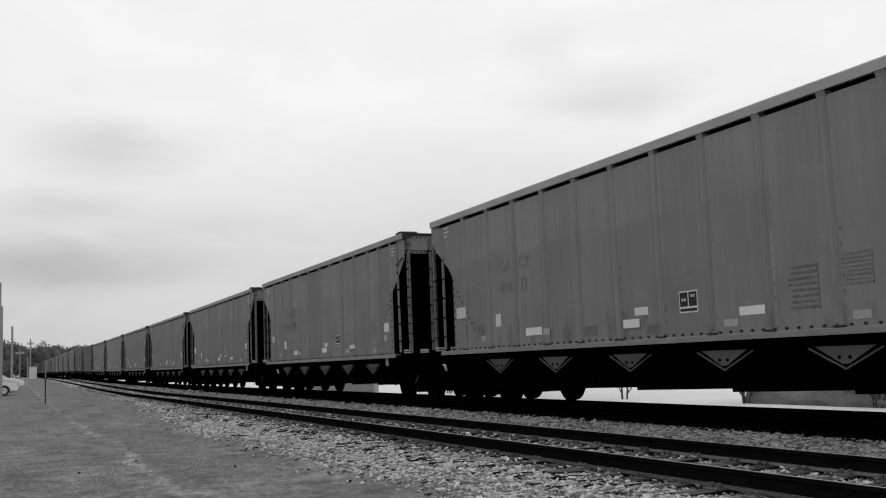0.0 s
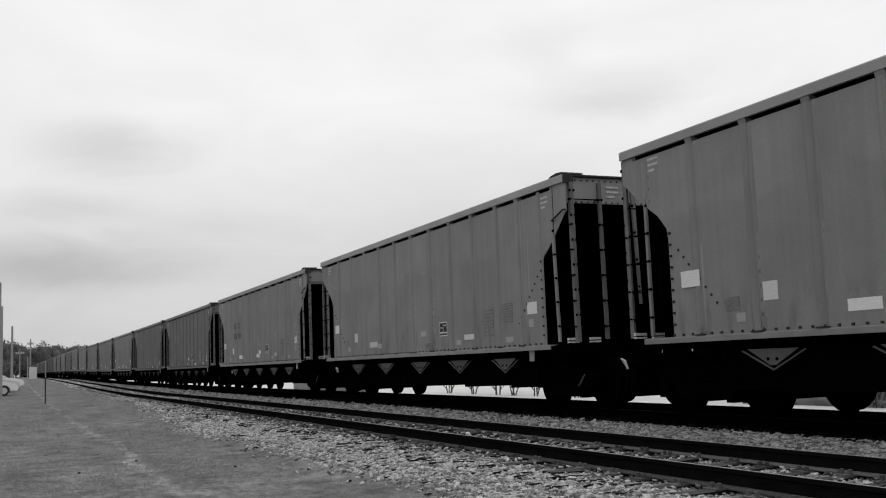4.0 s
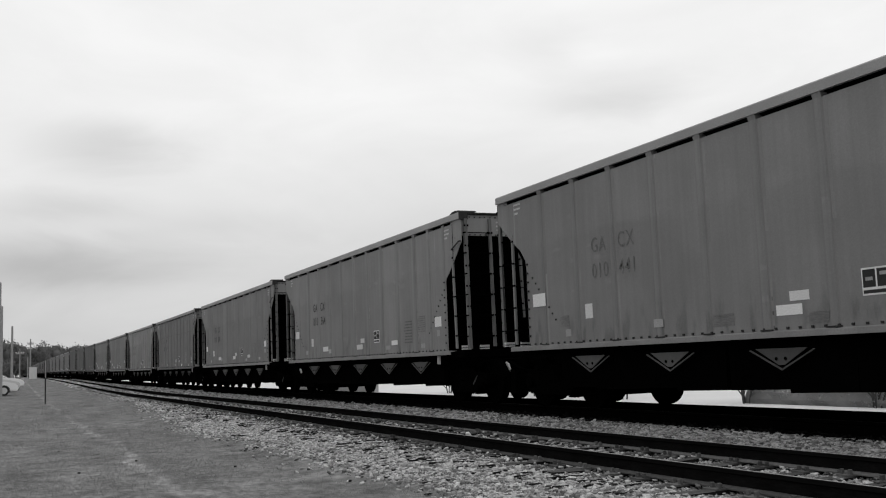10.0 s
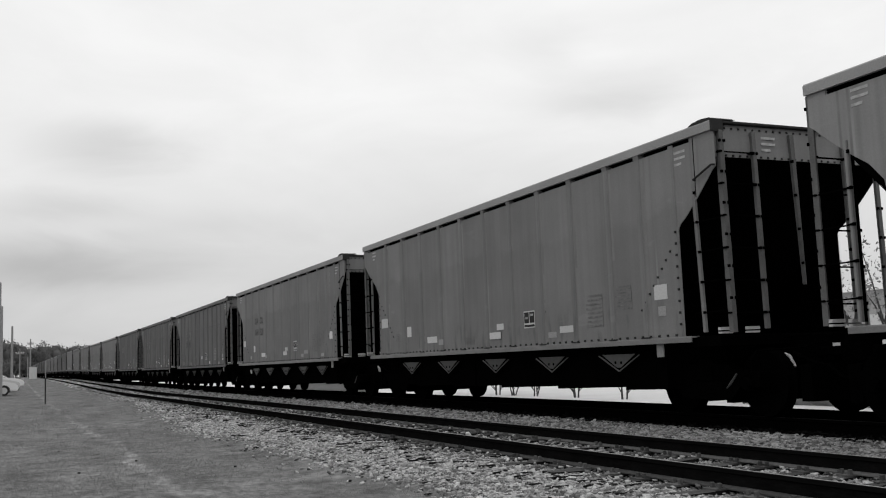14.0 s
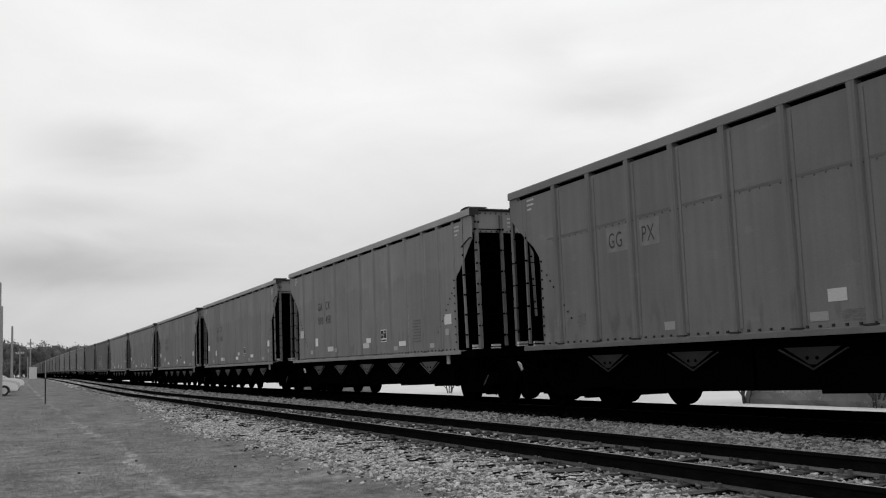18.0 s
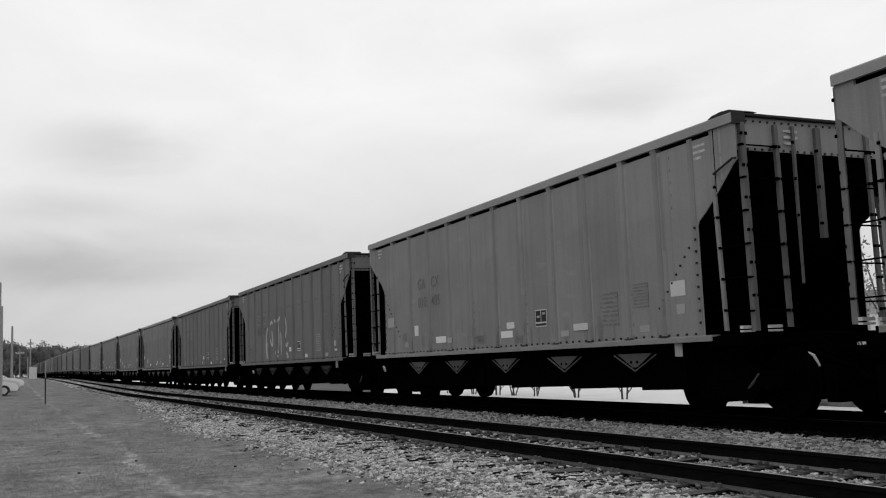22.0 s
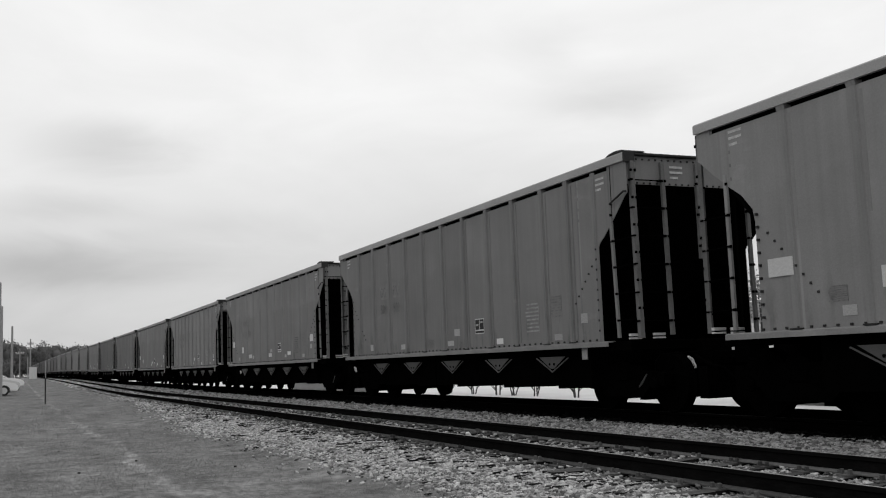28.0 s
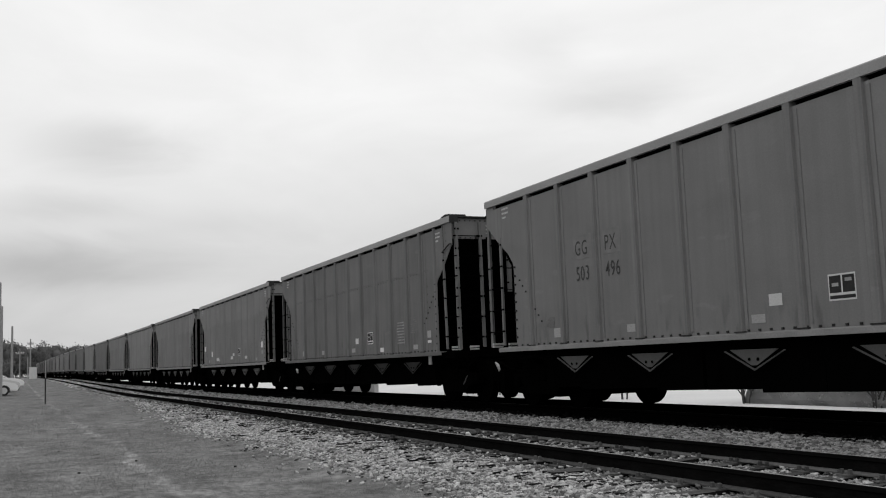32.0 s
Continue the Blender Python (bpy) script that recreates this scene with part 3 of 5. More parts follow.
def build_slivers():
    """Dark slivers standing in for shadow slits along the ties, and a few splinters in the stones."""
    rng = np.random.RandomState(14)
    quads = np.array([(0, 3, 2, 1), (4, 5, 6, 7), (0, 1, 5, 4), (1, 2, 6, 5), (2, 3, 7, 6), (3, 0, 4, 7)])
    V, F = [], []
    rows = [(rng.uniform(4.75, 5.3), rng.uniform(6, 34), rng.uniform(0.08, 0.30)) for _ in range(190)] + [(rng.uniform(3.9, 4.8), rng.uniform(7, 24), rng.uniform(0.04, 0.12)) for _ in range(40)]
    rows += [(rng.uniform(5.5, 7.6), rng.uniform(5, 30), rng.uniform(0.06, 0.3)) for _ in range(130)]
    rows += [(rng.uniform(-0.5, 3.9), rng.uniform(9, 26), rng.uniform(0.02, 0.04)) for _ in range(8)]
    rows += [(4.22, 19.8, 0.30), (4.30, 19.65, 0.22), (4.20, 19.95, 0.14), (4.35, 13.0, 0.22), (4.1, 11.0, 0.12)]
    for x, y, ln in rows:
        a = rng.normal(-0.1, 0.25)
        w, h = rng.uniform(0.008, 0.02), rng.uniform(0.005, 0.012)
        z = float(ground_z(x, y)) + 0.020
        off = len(V)
        for dz in (-h, h):
            for sx, sy in ((-1, -1), (1, -1), (1, 1), (-1, 1)):
                u, v = sx * ln / 2 * rng.uniform(0.8, 1.1), sy * w * rng.uniform(0.6, 1.2)
                V.append((x + u * math.cos(a) - v * math.sin(a), y + u * math.sin(a) + v * math.cos(a), z + dz))
        F += [q + off for q in quads]
    tagged(put("wood_debris", raw_mesh("wood_debris", np.array(V), np.array(F), SLIVER)), "dark slivers for the shadow slits along the ties, with a few wood splinters", "debris", kind="stuff")


build_slivers()

# ---- behind the railway: a row of small many-stemmed trees, a hedge, a yard ----


def leaf_cloud(rng, centres, count, spread, size):
    """Small tilted leaf quads gathered round the twig ends."""
    c = np.array(centres)
    pick = c[rng.randint(0, len(c), count)]
    p = pick + rng.normal(0, 1, (count, 3)) * np.array(spread)
    a = rng.normal(0, 1, (count, 3))
    a /= np.linalg.norm(a, axis=1)[:, None]
    b = np.cross(a, rng.normal(0, 1, (count, 3)))
    b /= np.linalg.norm(b, axis=1)[:, None]
    s = (size * rng.uniform(0.5, 1.3, count))[:, None]
    v = np.stack([p - a * s, p + b * s * 0.55, p + a * s, p - b * s * 0.55], 1).reshape(-1, 3)
    return v, np.arange(count * 4).reshape(-1, 4)


def small_tree(x, y, z, height, seed, stems=4, leaves=1500):
    rng = np.random.RandomState(seed)
    tree = empty("crape_myrtle", (x, y, z))
    bm = bmesh.new()
    tips = []
    for k in range(stems):
        a = math.tau * (k + rng.uniform(-0.3, 0.3)) / stems
        r = rng.uniform(0.35, 0.75)
        p1 = (0.08 * math.cos(a), 0.09 * math.sin(a), 0.0)
        pm = (r * 0.24 * math.cos(a) + rng.uniform(-0.07, 0.07), r * 0.24 * math.sin(a) + rng.uniform(-0.09, 0.09), height * rng.uniform(0.10, 0.14))
        p2 = (r * 0.35 * math.cos(a + 0.2), r * 0.35 * math.sin(a + 0.2), height * 0.27)
        p3 = (r * math.cos(a), r * math.sin(a), height * 0.5)
        tube_bm(bm, [p1, pm, p2, p3], [0.026, 0.021, 0.02, 0.018], 6)
        b = a + rng.uniform(-1, 1)
        fk = [(p1[i] + pm[i]) / 2 for i in range(3)]
        tube_bm(bm, [fk, (fk[0] + 0.16 * math.cos(b), fk[1] + 0.16 * math.sin(b), fk[2] + 0.16), (fk[0] + 0.2 * math.cos(b), fk[1] + 0.24 * math.sin(b), fk[2] + 0.6)], [0.02, 0.017, 0.01], 5)
        for j in range(4):
            b = a + rng.uniform(-1.3, 1.3)
            q = rng.uniform(0.4, 1.0)
            e = (p3[0] + q * math.cos(b), p3[1] + q * math.sin(b), height * rng.uniform(0.65, 1.0))
            tube_bm(bm, [p3, ((p3[0] + e[0]) / 2, (p3[1] + e[1]) / 2, (p3[2] + e[2]) / 2 + 0.1), e], [0.03, 0.02, 0.008], 5)
            tips += [e, ((p3[0] + 2 * e[0]) / 3, (p3[1] + 2 * e[1]) / 3, (p3[2] + 2 * e[2]) / 3)]
    part("trunk", bm, BARK, tree, "slender branching grey stems")
    v, f = leaf_cloud(rng, tips, leaves, (0.28, 0.28, 0.22), 0.055)
    put("crown", raw_mesh("crown", v, f, LEAF), tree)
    tagged(tree, "small many-stemmed tree with thin foliage beside the yard", "tree", "row of small trees")


for i, (y, h) in enumerate(((39.0, 3.4), (36.6, 3.6), (34.4, 3.5), (33.1, 3.7), (31.4, 3.4), (28.6, 3.6), (25.8, 3.5), (20.3, 3.4), (16.1, 3.6), (11.8, 3.5), (8.5, 3.4))):
    small_tree(17.4, y, -0.46, h, 20 + i)


def build_hedge(y0, y1, x, h, seed, name, label):
    rng = np.random.RandomState(seed)
    hedge = empty(name, (x, (y0 + y1) / 2, -0.46))
    n = int((y1 - y0) * 9)
    cs = [(rng.uniform(-0.35, 0.35), rng.uniform(y0, y1) - (y0 + y1) / 2, rng.uniform(0.1, h)) for _ in range(n)]
    v, f = leaf_cloud(rng, cs, int((y1 - y0) * 5200), (0.15, 0.22, 0.05), 0.028)
    put("leaves", raw_mesh("leaves", v, f, HEDGE), hedge)
    bm = bmesh.new()                           # the dense clipped inside
    half, steps = (y1 - y0) / 2, int((y1 - y0) * 4)
    rows = []
    for i in range(steps + 1):
        yy = -half + 2 * half * i / steps
        rows.append([bm.verts.new((cx + 0.09 * noise.noise(Vector((cz * 4, yy * 1.7, cx * 3))), yy, cz * h * (1 + 0.25 * noise.noise(Vector((cx, yy * 0.9, 3.0)))))) for cx, cz in ((-0.52, 0.0), (-0.52, 0.25), (-0.42, 0.55), (-0.2, 0.80), (0.2, 0.90), (0.42, 0.6), (0.46, 0.0))])
    bm.faces.new(rows[0])
    bm.faces.new(rows[-1][::-1])
    for r0, r1 in zip(rows, rows[1:]):
        for i in range(6):
            bm.faces.new((r0[i], r1[i], r1[i + 1], r0[i + 1]))
    part("foliage_body", bm, HEDGE, hedge)
    bm = bmesh.new()
    for c in cs[::5]:
        tube_bm(bm, [(c[0] * 0.4, c[1], 0.0), (c[0], c[1], c[2])], [0.02, 0.008], 5)
    st = part("stems", bm, BARK, hedge)
    st["kind"] = "stuff"
    tagged(hedge, label, "hedge")


build_hedge(4.0, 20.4, 17.95, 0.60, 61, "hedge", "low clipped evergreen hedge at the edge of the yard")


def yard_wall():
    wall = empty("low_wall", (16.6, 53, -0.44))
    bm = bmesh.new()
    box_bm(bm, -0.12, 0.12, -7, 8, 0, 0.40, 0.02)
    part("wall", bm, WALLGREY, wall)
    bm = bmesh.new()
    box_bm(bm, -0.15, 0.15, -7.05, 8.05, 0.40, 0.46, 0.01)
    part("coping", bm, CONCRETE, wall, "pale coping")
    tagged(wall, "low grey wall with pale coping across the yard", "wall")


yard_wall()


def far_building():
    b = empty("warehouse", (52, 26, -0.46))
    bm = bmesh.new()
    box_bm(bm, -6, 8, -26, 46, 0, 4.6)
    part("wall", bm, WALLGREY, b)
    bm = bmesh.new()
    prism_bm(bm, [(-6.4, 4.6), (8.4, 4.6), (1.0, 5.6)], 1, -26.4, 46.4)
    part("roof", bm, CONCRETE, b, "low pale roof")
    for k in range(6):
        bm = bmesh.new()
        box_bm(bm, -6.05, -5.9, -20 + 11 * k, -16.5 + 11 * k, 0, 3.2)
        part("door", bm, CABINET, b, "roller door")
    tagged(b, "long grey warehouse behind the yard", "building")


far_building()


def far_woods():
    rng = np.random.RandomState(33)
    V, F, off = [], [], 0
    tr = bmesh.new()
    one = bmesh.new()
    bmesh.ops.create_icosphere(one, subdivisions=2, radius=1.0)
    ball = np.array([q.co[:] for q in one.verts])
    tris = np.array([[q.index for q in f.verts] for f in one.faces])
    one.free()
    lumps, trees = [], []
    for k in range(34):  # left of the track
        trees.append((rng.uniform(-40, 1.5), rng.uniform(265, 330), rng.uniform(9.5, 12.0)))
    for k in range(44):  # beyond the far end of the train
        trees.append((rng.uniform(-30, 34), rng.uniform(480, 540), rng.uniform(12.0, 16.5)))
    for k in range(30):
        trees.append((rng.uniform(34, 150), rng.uniform(480, 560), rng.uniform(9.0, 12.5)))
    for k in range(60):
        trees.append((rng.uniform(75, 130), rng.uniform(-20, 260), rng.uniform(6, 9)))
    for x, y, h in trees:
        z = 0.6 if y > 200 else -0.2
        w = h * rng.uniform(0.28, 0.42)
        cs = []
        for j in range(34):
            d = rng.normal(0, 1, 3)
            d /= np.linalg.norm(d)
            r = rng.uniform(0.45, 1.0)
            cs.append((x + d[0] * w * r, y + d[1] * w * r, z + h * 0.56 + d[2] * h * 0.42 * r))
        for j in range(9):                     # the dense inside of the crown
            d = rng.normal(0, 1, 3)
            d /= np.linalg.norm(d)
            middle = np.array((x + d[0] * w * 0.55, y + d[1] * w * 0.55, z + h * 0.54 + d[2] * h * 0.26))
            lumps.append(middle + ball * w * rng.uniform(0.38, 0.55) * rng.uniform(0.75, 1.2, (len(ball), 1)))
        v, f = leaf_cloud(rng, cs, 2000, (0.7 * h / 10, 0.7 * h / 10, 0.6 * h / 10), 0.034 * h)
        V.append(v)
        F.append(f + off)
        off += len(v)
        tube_bm(tr, [(x, y, z - 0.3), (x, y, z + h * 0.7)], [0.22, 0.08], 5)
    # undergrowth along the foot of the trees
    cs = [(rng.uniform(-40, 1.5), rng.uniform(250, 262), rng.uniform(0.8, 4.6)) for _ in range(260)] + [(rng.uniform(-30, 60), 474.0, rng.uniform(1, 9)) for _ in range(300)]
    v, f = leaf_cloud(rng, cs, 26000, (0.9, 0.5, 0.7), 0.32)
    V.append(v)
    F.append(f + off)
    woods = empty("far_woods")
    put("crowns", raw_mesh("crowns", np.concatenate(V), np.concatenate(F), LEAF_FAR), woods)
    put("crown_cores", raw_mesh("crown_cores", np.concatenate(lumps), np.concatenate([tris + len(ball) * k for k in range(len(lumps))]), LEAF_FAR), woods)
    part("trunks", tr, BARK, woods)
    tagged(woods, "distant belt of grey woodland on the horizon", "woods", kind="stuff")


far_woods()


# ---- the far end of the verge: poles, a cabinet, parked cars, a marker post ----
def utility_pole(x, y, z, top, r, arm=0.0, arm_z=0.0, name="utility_pole", label="tall weathered wooden utility pole"):
    p = empty(name, (x, y, z))
    bm = bmesh.new()
    tube_bm(bm, [(0, 0, -0.3), (0, 0, (top - z) * 0.5), (0, 0, top - z)], [r, r * 0.88, r * 0.72], 10)
    part("pole", bm, POLEWOOD, p)
    if arm:
        bm = bmesh.new()
        box_bm(bm, -arm, arm, -0.06, 0.06, arm_z - 0.08, arm_z + 0.08, 0.01)
        part("crossarm", bm, POLEWOOD, p)
        ins = shape("insulator", CABINET, lambda b: tube_bm(b, [(0, 0, 0), (0, 0, 0.12), (0, 0, 0.22)], [0.06, 0.09, 0.04], 8))
        for q in (-0.9, -0.4, 0.4, 0.9):
            put("insulator", ins, p, (q * arm, 0, arm_z + 0.08))
    tagged(p, label, "utility pole")
    return p


utility_pole(0.55, 150, 0.75, 8.05, 0.19)
utility_pole(3.35, 172, 0.75, 7.0, 0.13, 0.45, 5.45, label="wooden utility pole with a short crossarm")
utility_pole(1.75, 168, 0.75, 5.4, 0.10, 0.6, 3.85, label="short pole with insulators")
utility_pole(2.75, 160, 0.75, 3.9, 0.10, label="short bare wooden pole by the cabinet")


def corner_mast():
    p = empty("lattice_mast", (-0.52, 70, -0.4))
    bm = bmesh.new()
    tube_bm(bm, [(0, 0, -0.2), (0, 0, 5.95)], [0.24, 0.22], 12)
    part("base_tube", bm, POLEWOOD, p)
    bm = bmesh.new()
    tube_bm(bm, [(-0.03, 0, 5.95), (-0.03, 0, 7.5)], [0.14, 0.13], 12)
    part("upper_tube", bm, POLEWOOD, p)
    tagged(p, "stout stepped mast beside the parked cars", "mast")


corner_mast()


def relay_cabinet():
    c = empty("relay_cabinet", (3.05, 140, 0.72))
    bm = bmesh.new()
    box_bm(bm, -0.46, 0.46, -0.4, 0.4, -0.2, 1.38, 0.02)
    part("body", bm, CABINET, c)
    bm = bmesh.new()
    box_bm(bm, -0.52, 0.52, -0.46, 0.46, 1.38, 1.47, 0.02)
    part("lid", bm, CABINET, c)
    bm = bmesh.new()
    box_bm(bm, -0.38, 0.38, -0.43, -0.40, 0.1, 1.28, 0.008)
    part("door", bm, CABINET, c)
    tagged(c, "pale metal relay cabinet beside the track", "cabinet")


relay_cabinet()


def marker_post():
    p = empty("marker_post", (1.76, 53.9, -0.5))
    bm = bmesh.new()
    box_bm(bm, -0.032, 0.032, -0.02, 0.02, -0.2, 1.35, 0.004)
    part("post", bm, BLACK, p)
    bm = bmesh.new()
    box_bm(bm, -0.022, 0.022, -0.012, 0.012, 1.35, 2.2, 0.004)
    part("upper_post", bm, POLEWOOD, p)
    tagged(p, "thin dark marker post standing in the grass", "post")


marker_post()


def parked_car(x, y, paint, label, turn=0.0):
    """A saloon, its nose towards +x."""
    c = empty("parked_car", (x, y, float(ground_z(x, y))))
    c.rotation_euler = (0, 0, turn)
    body = [(-2.24, 0.30), (-2.28, 0.66), (-2.12, 0.93), (-1.55, 0.98), (0.80, 1.00), (1.55, 0.90), (2.08, 0.77), (2.25, 0.62), (2.27, 0.42), (2.20, 0.28),
            (1.78, 0.28), (1.70, 0.52), (1.56, 0.64), (1.38, 0.68), (1.20, 0.64), (1.06, 0.52), (0.98, 0.28),
            (-0.98, 0.28), (-1.06, 0.52), (-1.20, 0.64), (-1.38, 0.68), (-1.56, 0.64), (-1.70, 0.52), (-1.78, 0.30)]
    bm = bmesh.new()
    prism_bm(bm, body, 1, -0.88, 0.88)
    bmesh.ops.bevel(bm, geom=[e for e in bm.edges if abs(e.verts[0].co.y - e.verts[1].co.y) < 0.01 and e.calc_length() > 0.3], offset=0.05, segments=2, affect="EDGES")
    part("body", bm, paint, c)
    bm = bmesh.new()
    prism_bm(bm, [(-1.80, 0.96), (-1.15, 1.39), (-0.02, 1.44), (0.98, 0.98)], 1, -0.72, 0.72)
    part("windows", bm, GLASSDARK, c, "dark tinted glass")
    bm = bmesh.new()
    prism_bm(bm, [(-1.30, 1.36), (-1.12, 1.43), (-0.60, 1.47), (-0.02, 1.46), (0.18, 1.37)], 1, -0.70, 0.70)
    for p, q in (((-1.82, 0.97), (-1.16, 1.40)), ((-0.35, 0.98), (-0.33, 1.44)), ((0.0, 1.44), (1.0, 0.98))):
        for sy in (-0.725, 0.725):
            tube_bm(bm, [(p[0], sy, p[1]), (q[0], sy, q[1])], 0.035, 6)
    part("roof", bm, paint, c)
    for sx in (-1.38, 1.38):
        for sy in (-0.79, 0.79):
            bm = bmesh.new()
            tube_bm(bm, [(0, -0.11, 0), (0, 0.11, 0)], 0.32, 18)
            w = part("wheel", bm, TYRE, c)
            w.location = (sx, sy, 0.32)
            bm = bmesh.new()
            tube_bm(bm, [(0, -0.125, 0), (0, 0.125, 0)], 0.21, 14)
            part("rim", bm, CARGREY, w)
    for sy in (-0.62, 0.62):
        bm = bmesh.new()
        prism_bm(bm, [(2.06, 0.66), (2.10, 0.755), (2.265, 0.62), (2.27, 0.57)], 1, sy - 0.19, sy + 0.19)
        part("headlight", bm, GLASSDARK, c, "dark glassy headlight")
        bm = bmesh.new()
        box_bm(bm, 0.58, 0.74, math.copysign(0.86, sy) - 0.08, math.copysign(0.86, sy) + 0.08, 1.0, 1.12, 0.02)
        part("door_mirror", bm, paint, c)
    bm = bmesh.new()
    box_bm(bm, 2.20, 2.285, -0.70, 0.70, 0.30, 0.40, 0.01)
    part("lower_grille", bm, BLACK, c, "black lower grille")
    tagged(c, label, "car", "parked cars")


parked_car(-1.66, 72, CARWHITE, "white saloon parked on the grass verge", 0.10)
parked_car(-1.50, 79, CARGREY, "silver saloon parked beside a white one", 0.12)
parked_car(-1.10, 87, CARWHITE, "white saloon parked at the far end of the row", 0.12)

# ---- the coal train ----
LEN = 16.18                    # between coupler faces
YF, YR = -7.29, 7.19           # ends of the top chords; the car runs front towards -y
HW = 1.555                     # half width over the chords
SHEET = 1.515                  # outer face of the side sheets
EDGE_F, EDGE_R = -6.385, 6.12  # where the side sheets end above the trucks
POSTS = [5.51 - 1.122 * i for i in range(10)] + [-5.47]
BAYS = [8.09 - u for u in (3.82, 5.98, 8.27, 10.49, 12.61)]


def side_outline():
    """Side sheet: square at the top corners, cut away in steps down to the vertical edge over the trucks."""
    front = [(YF + 0.55, 3.862), (YF + 0.55, 3.925), (YF + 0.02, 3.925), (YF + 0.02, 3.42), (YF + 0.10, 3.37), (YF + 0.42, 3.07), (YF + 0.72, 2.82), (YF + 0.86, 2.73), (EDGE_F, 2.66), (EDGE_F, 1.13)]
    rear = [(EDGE_R, 1.13), (EDGE_R, 2.55), (EDGE_R + 0.03, 2.72), (YR - 0.85, 2.93), (YR - 0.62, 3.08), (YR - 0.32, 3.30), (YR - 0.08, 3.50), (YR - 0.02, 3.54), (YR - 0.02, 3.925), (YR - 0.30, 3.925), (YR - 0.30, 3.862)]
    return front + rear


M = {}


def build_car_meshes():
    def both(f):
        return lambda bm: [f(bm, sx) for sx in (-1, 1)]

    M["sheet"] = shape("side_sheet", PAINTS["smooth"][0], lambda bm: prism_bm(bm, side_outline(), 0, SHEET - 0.012, SHEET))
    M["sheet"].materials.append(COAL_SHADE)          # the inside is coal-grimed, its black deepened for the shade
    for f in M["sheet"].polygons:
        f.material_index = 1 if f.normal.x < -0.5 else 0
    M["chord"] = shape("top_chord", CHORD[0], lambda bm: prism_bm(bm, [(HW, 3.925), (HW, 4.045), (HW - 0.02, 4.066), (1.36, 4.066), (1.36, 4.0), (1.50, 4.0), (1.50, 3.925)], 1, YF, YR))
    M["sill"] = shape("side_sill", SILL, lambda bm: prism_bm(bm, [(HW, 1.055), (HW, 1.125), (HW - 0.03, 1.14), (1.40, 1.14), (1.40, 1.12), (1.535, 1.115), (1.535, 1.055)], 1, -6.56, 6.80))
    M["rib"] = shape("side_post", PAINTS["ribbed"][0], lambda bm: (prism_bm(bm, [(SHEET, -0.07), (SHEET + 0.034, -0.055), (SHEET + 0.034, 0.055), (SHEET, 0.07)], 2, 1.14, 3.862),
                                                                            prism_bm(bm, [(SHEET, -0.16), (SHEET + 0.012, -0.155), (SHEET + 0.012, -0.105), (SHEET, -0.10)], 2, 1.2, 3.82),
                                                                            prism_bm(bm, [(SHEET - 0.09, 3.862), (SHEET + 0.034, 3.862), (SHEET + 0.034, 3.925), (SHEET - 0.09, 3.925)], 1, -0.06, 0.06)))
    def joined(bm, k):
        for y in POSTS:
            box_bm(bm, SHEET - 0.09 * 0, SHEET + k, y - 0.06, y + 0.06, 1.14, 3.925)
    M["posts_far_rib"] = shape("side_posts", PAINTS["ribbed"][0], lambda bm: joined(bm, 0.034))
    M["posts_far_strap"] = shape("side_posts", PAINTS["smooth"][0], lambda bm: joined(bm, 0.012))
    # black sheet added behind the slot, standing in for the chord's shadow
    M["slot"] = shape("chord_recess", COAL_SHADE, lambda bm: box_bm(bm, SHEET - 0.10, SHEET - 0.09, YF + 0.5, YR - 0.25, 3.80, 3.99))
    M["strap"] = shape("side_post", PAINTS["smooth"][0], lambda bm: (prism_bm(bm, [(SHEET, -0.065), (SHEET + 0.016, -0.05), (SHEET + 0.016, 0.05), (SHEET, 0.065)], 2, 1.14, 3.862),
                                                                             prism_bm(bm, [(SHEET, -0.145), (SHEET + 0.005, -0.135), (SHEET + 0.005, -0.095), (SHEET, -0.085)], 2, 2.4, 3.80),
                                                                             prism_bm(bm, [(SHEET - 0.09, 3.862), (SHEET + 0.012, 3.862), (SHEET + 0.03, 3.925), (SHEET - 0.09, 3.925)], 1, -0.07, 0.07)))

    M["edge_rib"] = shape("edge_post", PAINTS["ribbed"][0], lambda bm: prism_bm(bm, [(SHEET, -0.065), (SHEET + 0.026, -0.05), (SHEET + 0.026, 0.045), (SHEET, 0.06)], 2, 1.14, 3.90))
    M["edge_strap"] = shape("edge_post", PAINTS["smooth"][0], lambda bm: prism_bm(bm, [(SHEET, -0.06), (SHEET + 0.014, -0.05), (SHEET + 0.014, 0.045), (SHEET, 0.055)], 2, 1.14, 3.90))

    def rivets(bm):
        y = -6.2
        while y < 6.3:
            box_bm(bm, SHEET, SHEET + 0.02, y - 0.017, y + 0.017, 1.15, 1.18)
            y += 0.205
        for y in POSTS:
            box_bm(bm, SHEET + 0.0, SHEET + 0.035, y - 0.10, y + 0.10, 1.142, 1.16)
        for k in range(9):
            for y in (EDGE_F + 0.05, EDGE_R - 0.05):
                box_bm(bm, SHEET, SHEET + 0.034, y - 0.015, y + 0.015, 1.3 + 0.165 * k, 1.333 + 0.165 * k)
        for k in range(8):
            for s, y in ((1, EDGE_F), (-1, EDGE_R)):
                yy = y + s * (0.22 + 0.11 * k)
                box_bm(bm, SHEET, SHEET + 0.016, yy - 0.014, yy + 0.014, 2.36 - 0.115 * k, 2.39 - 0.115 * k)
    M["rivets"] = shape("rivet_strip", BLACK, rivets)
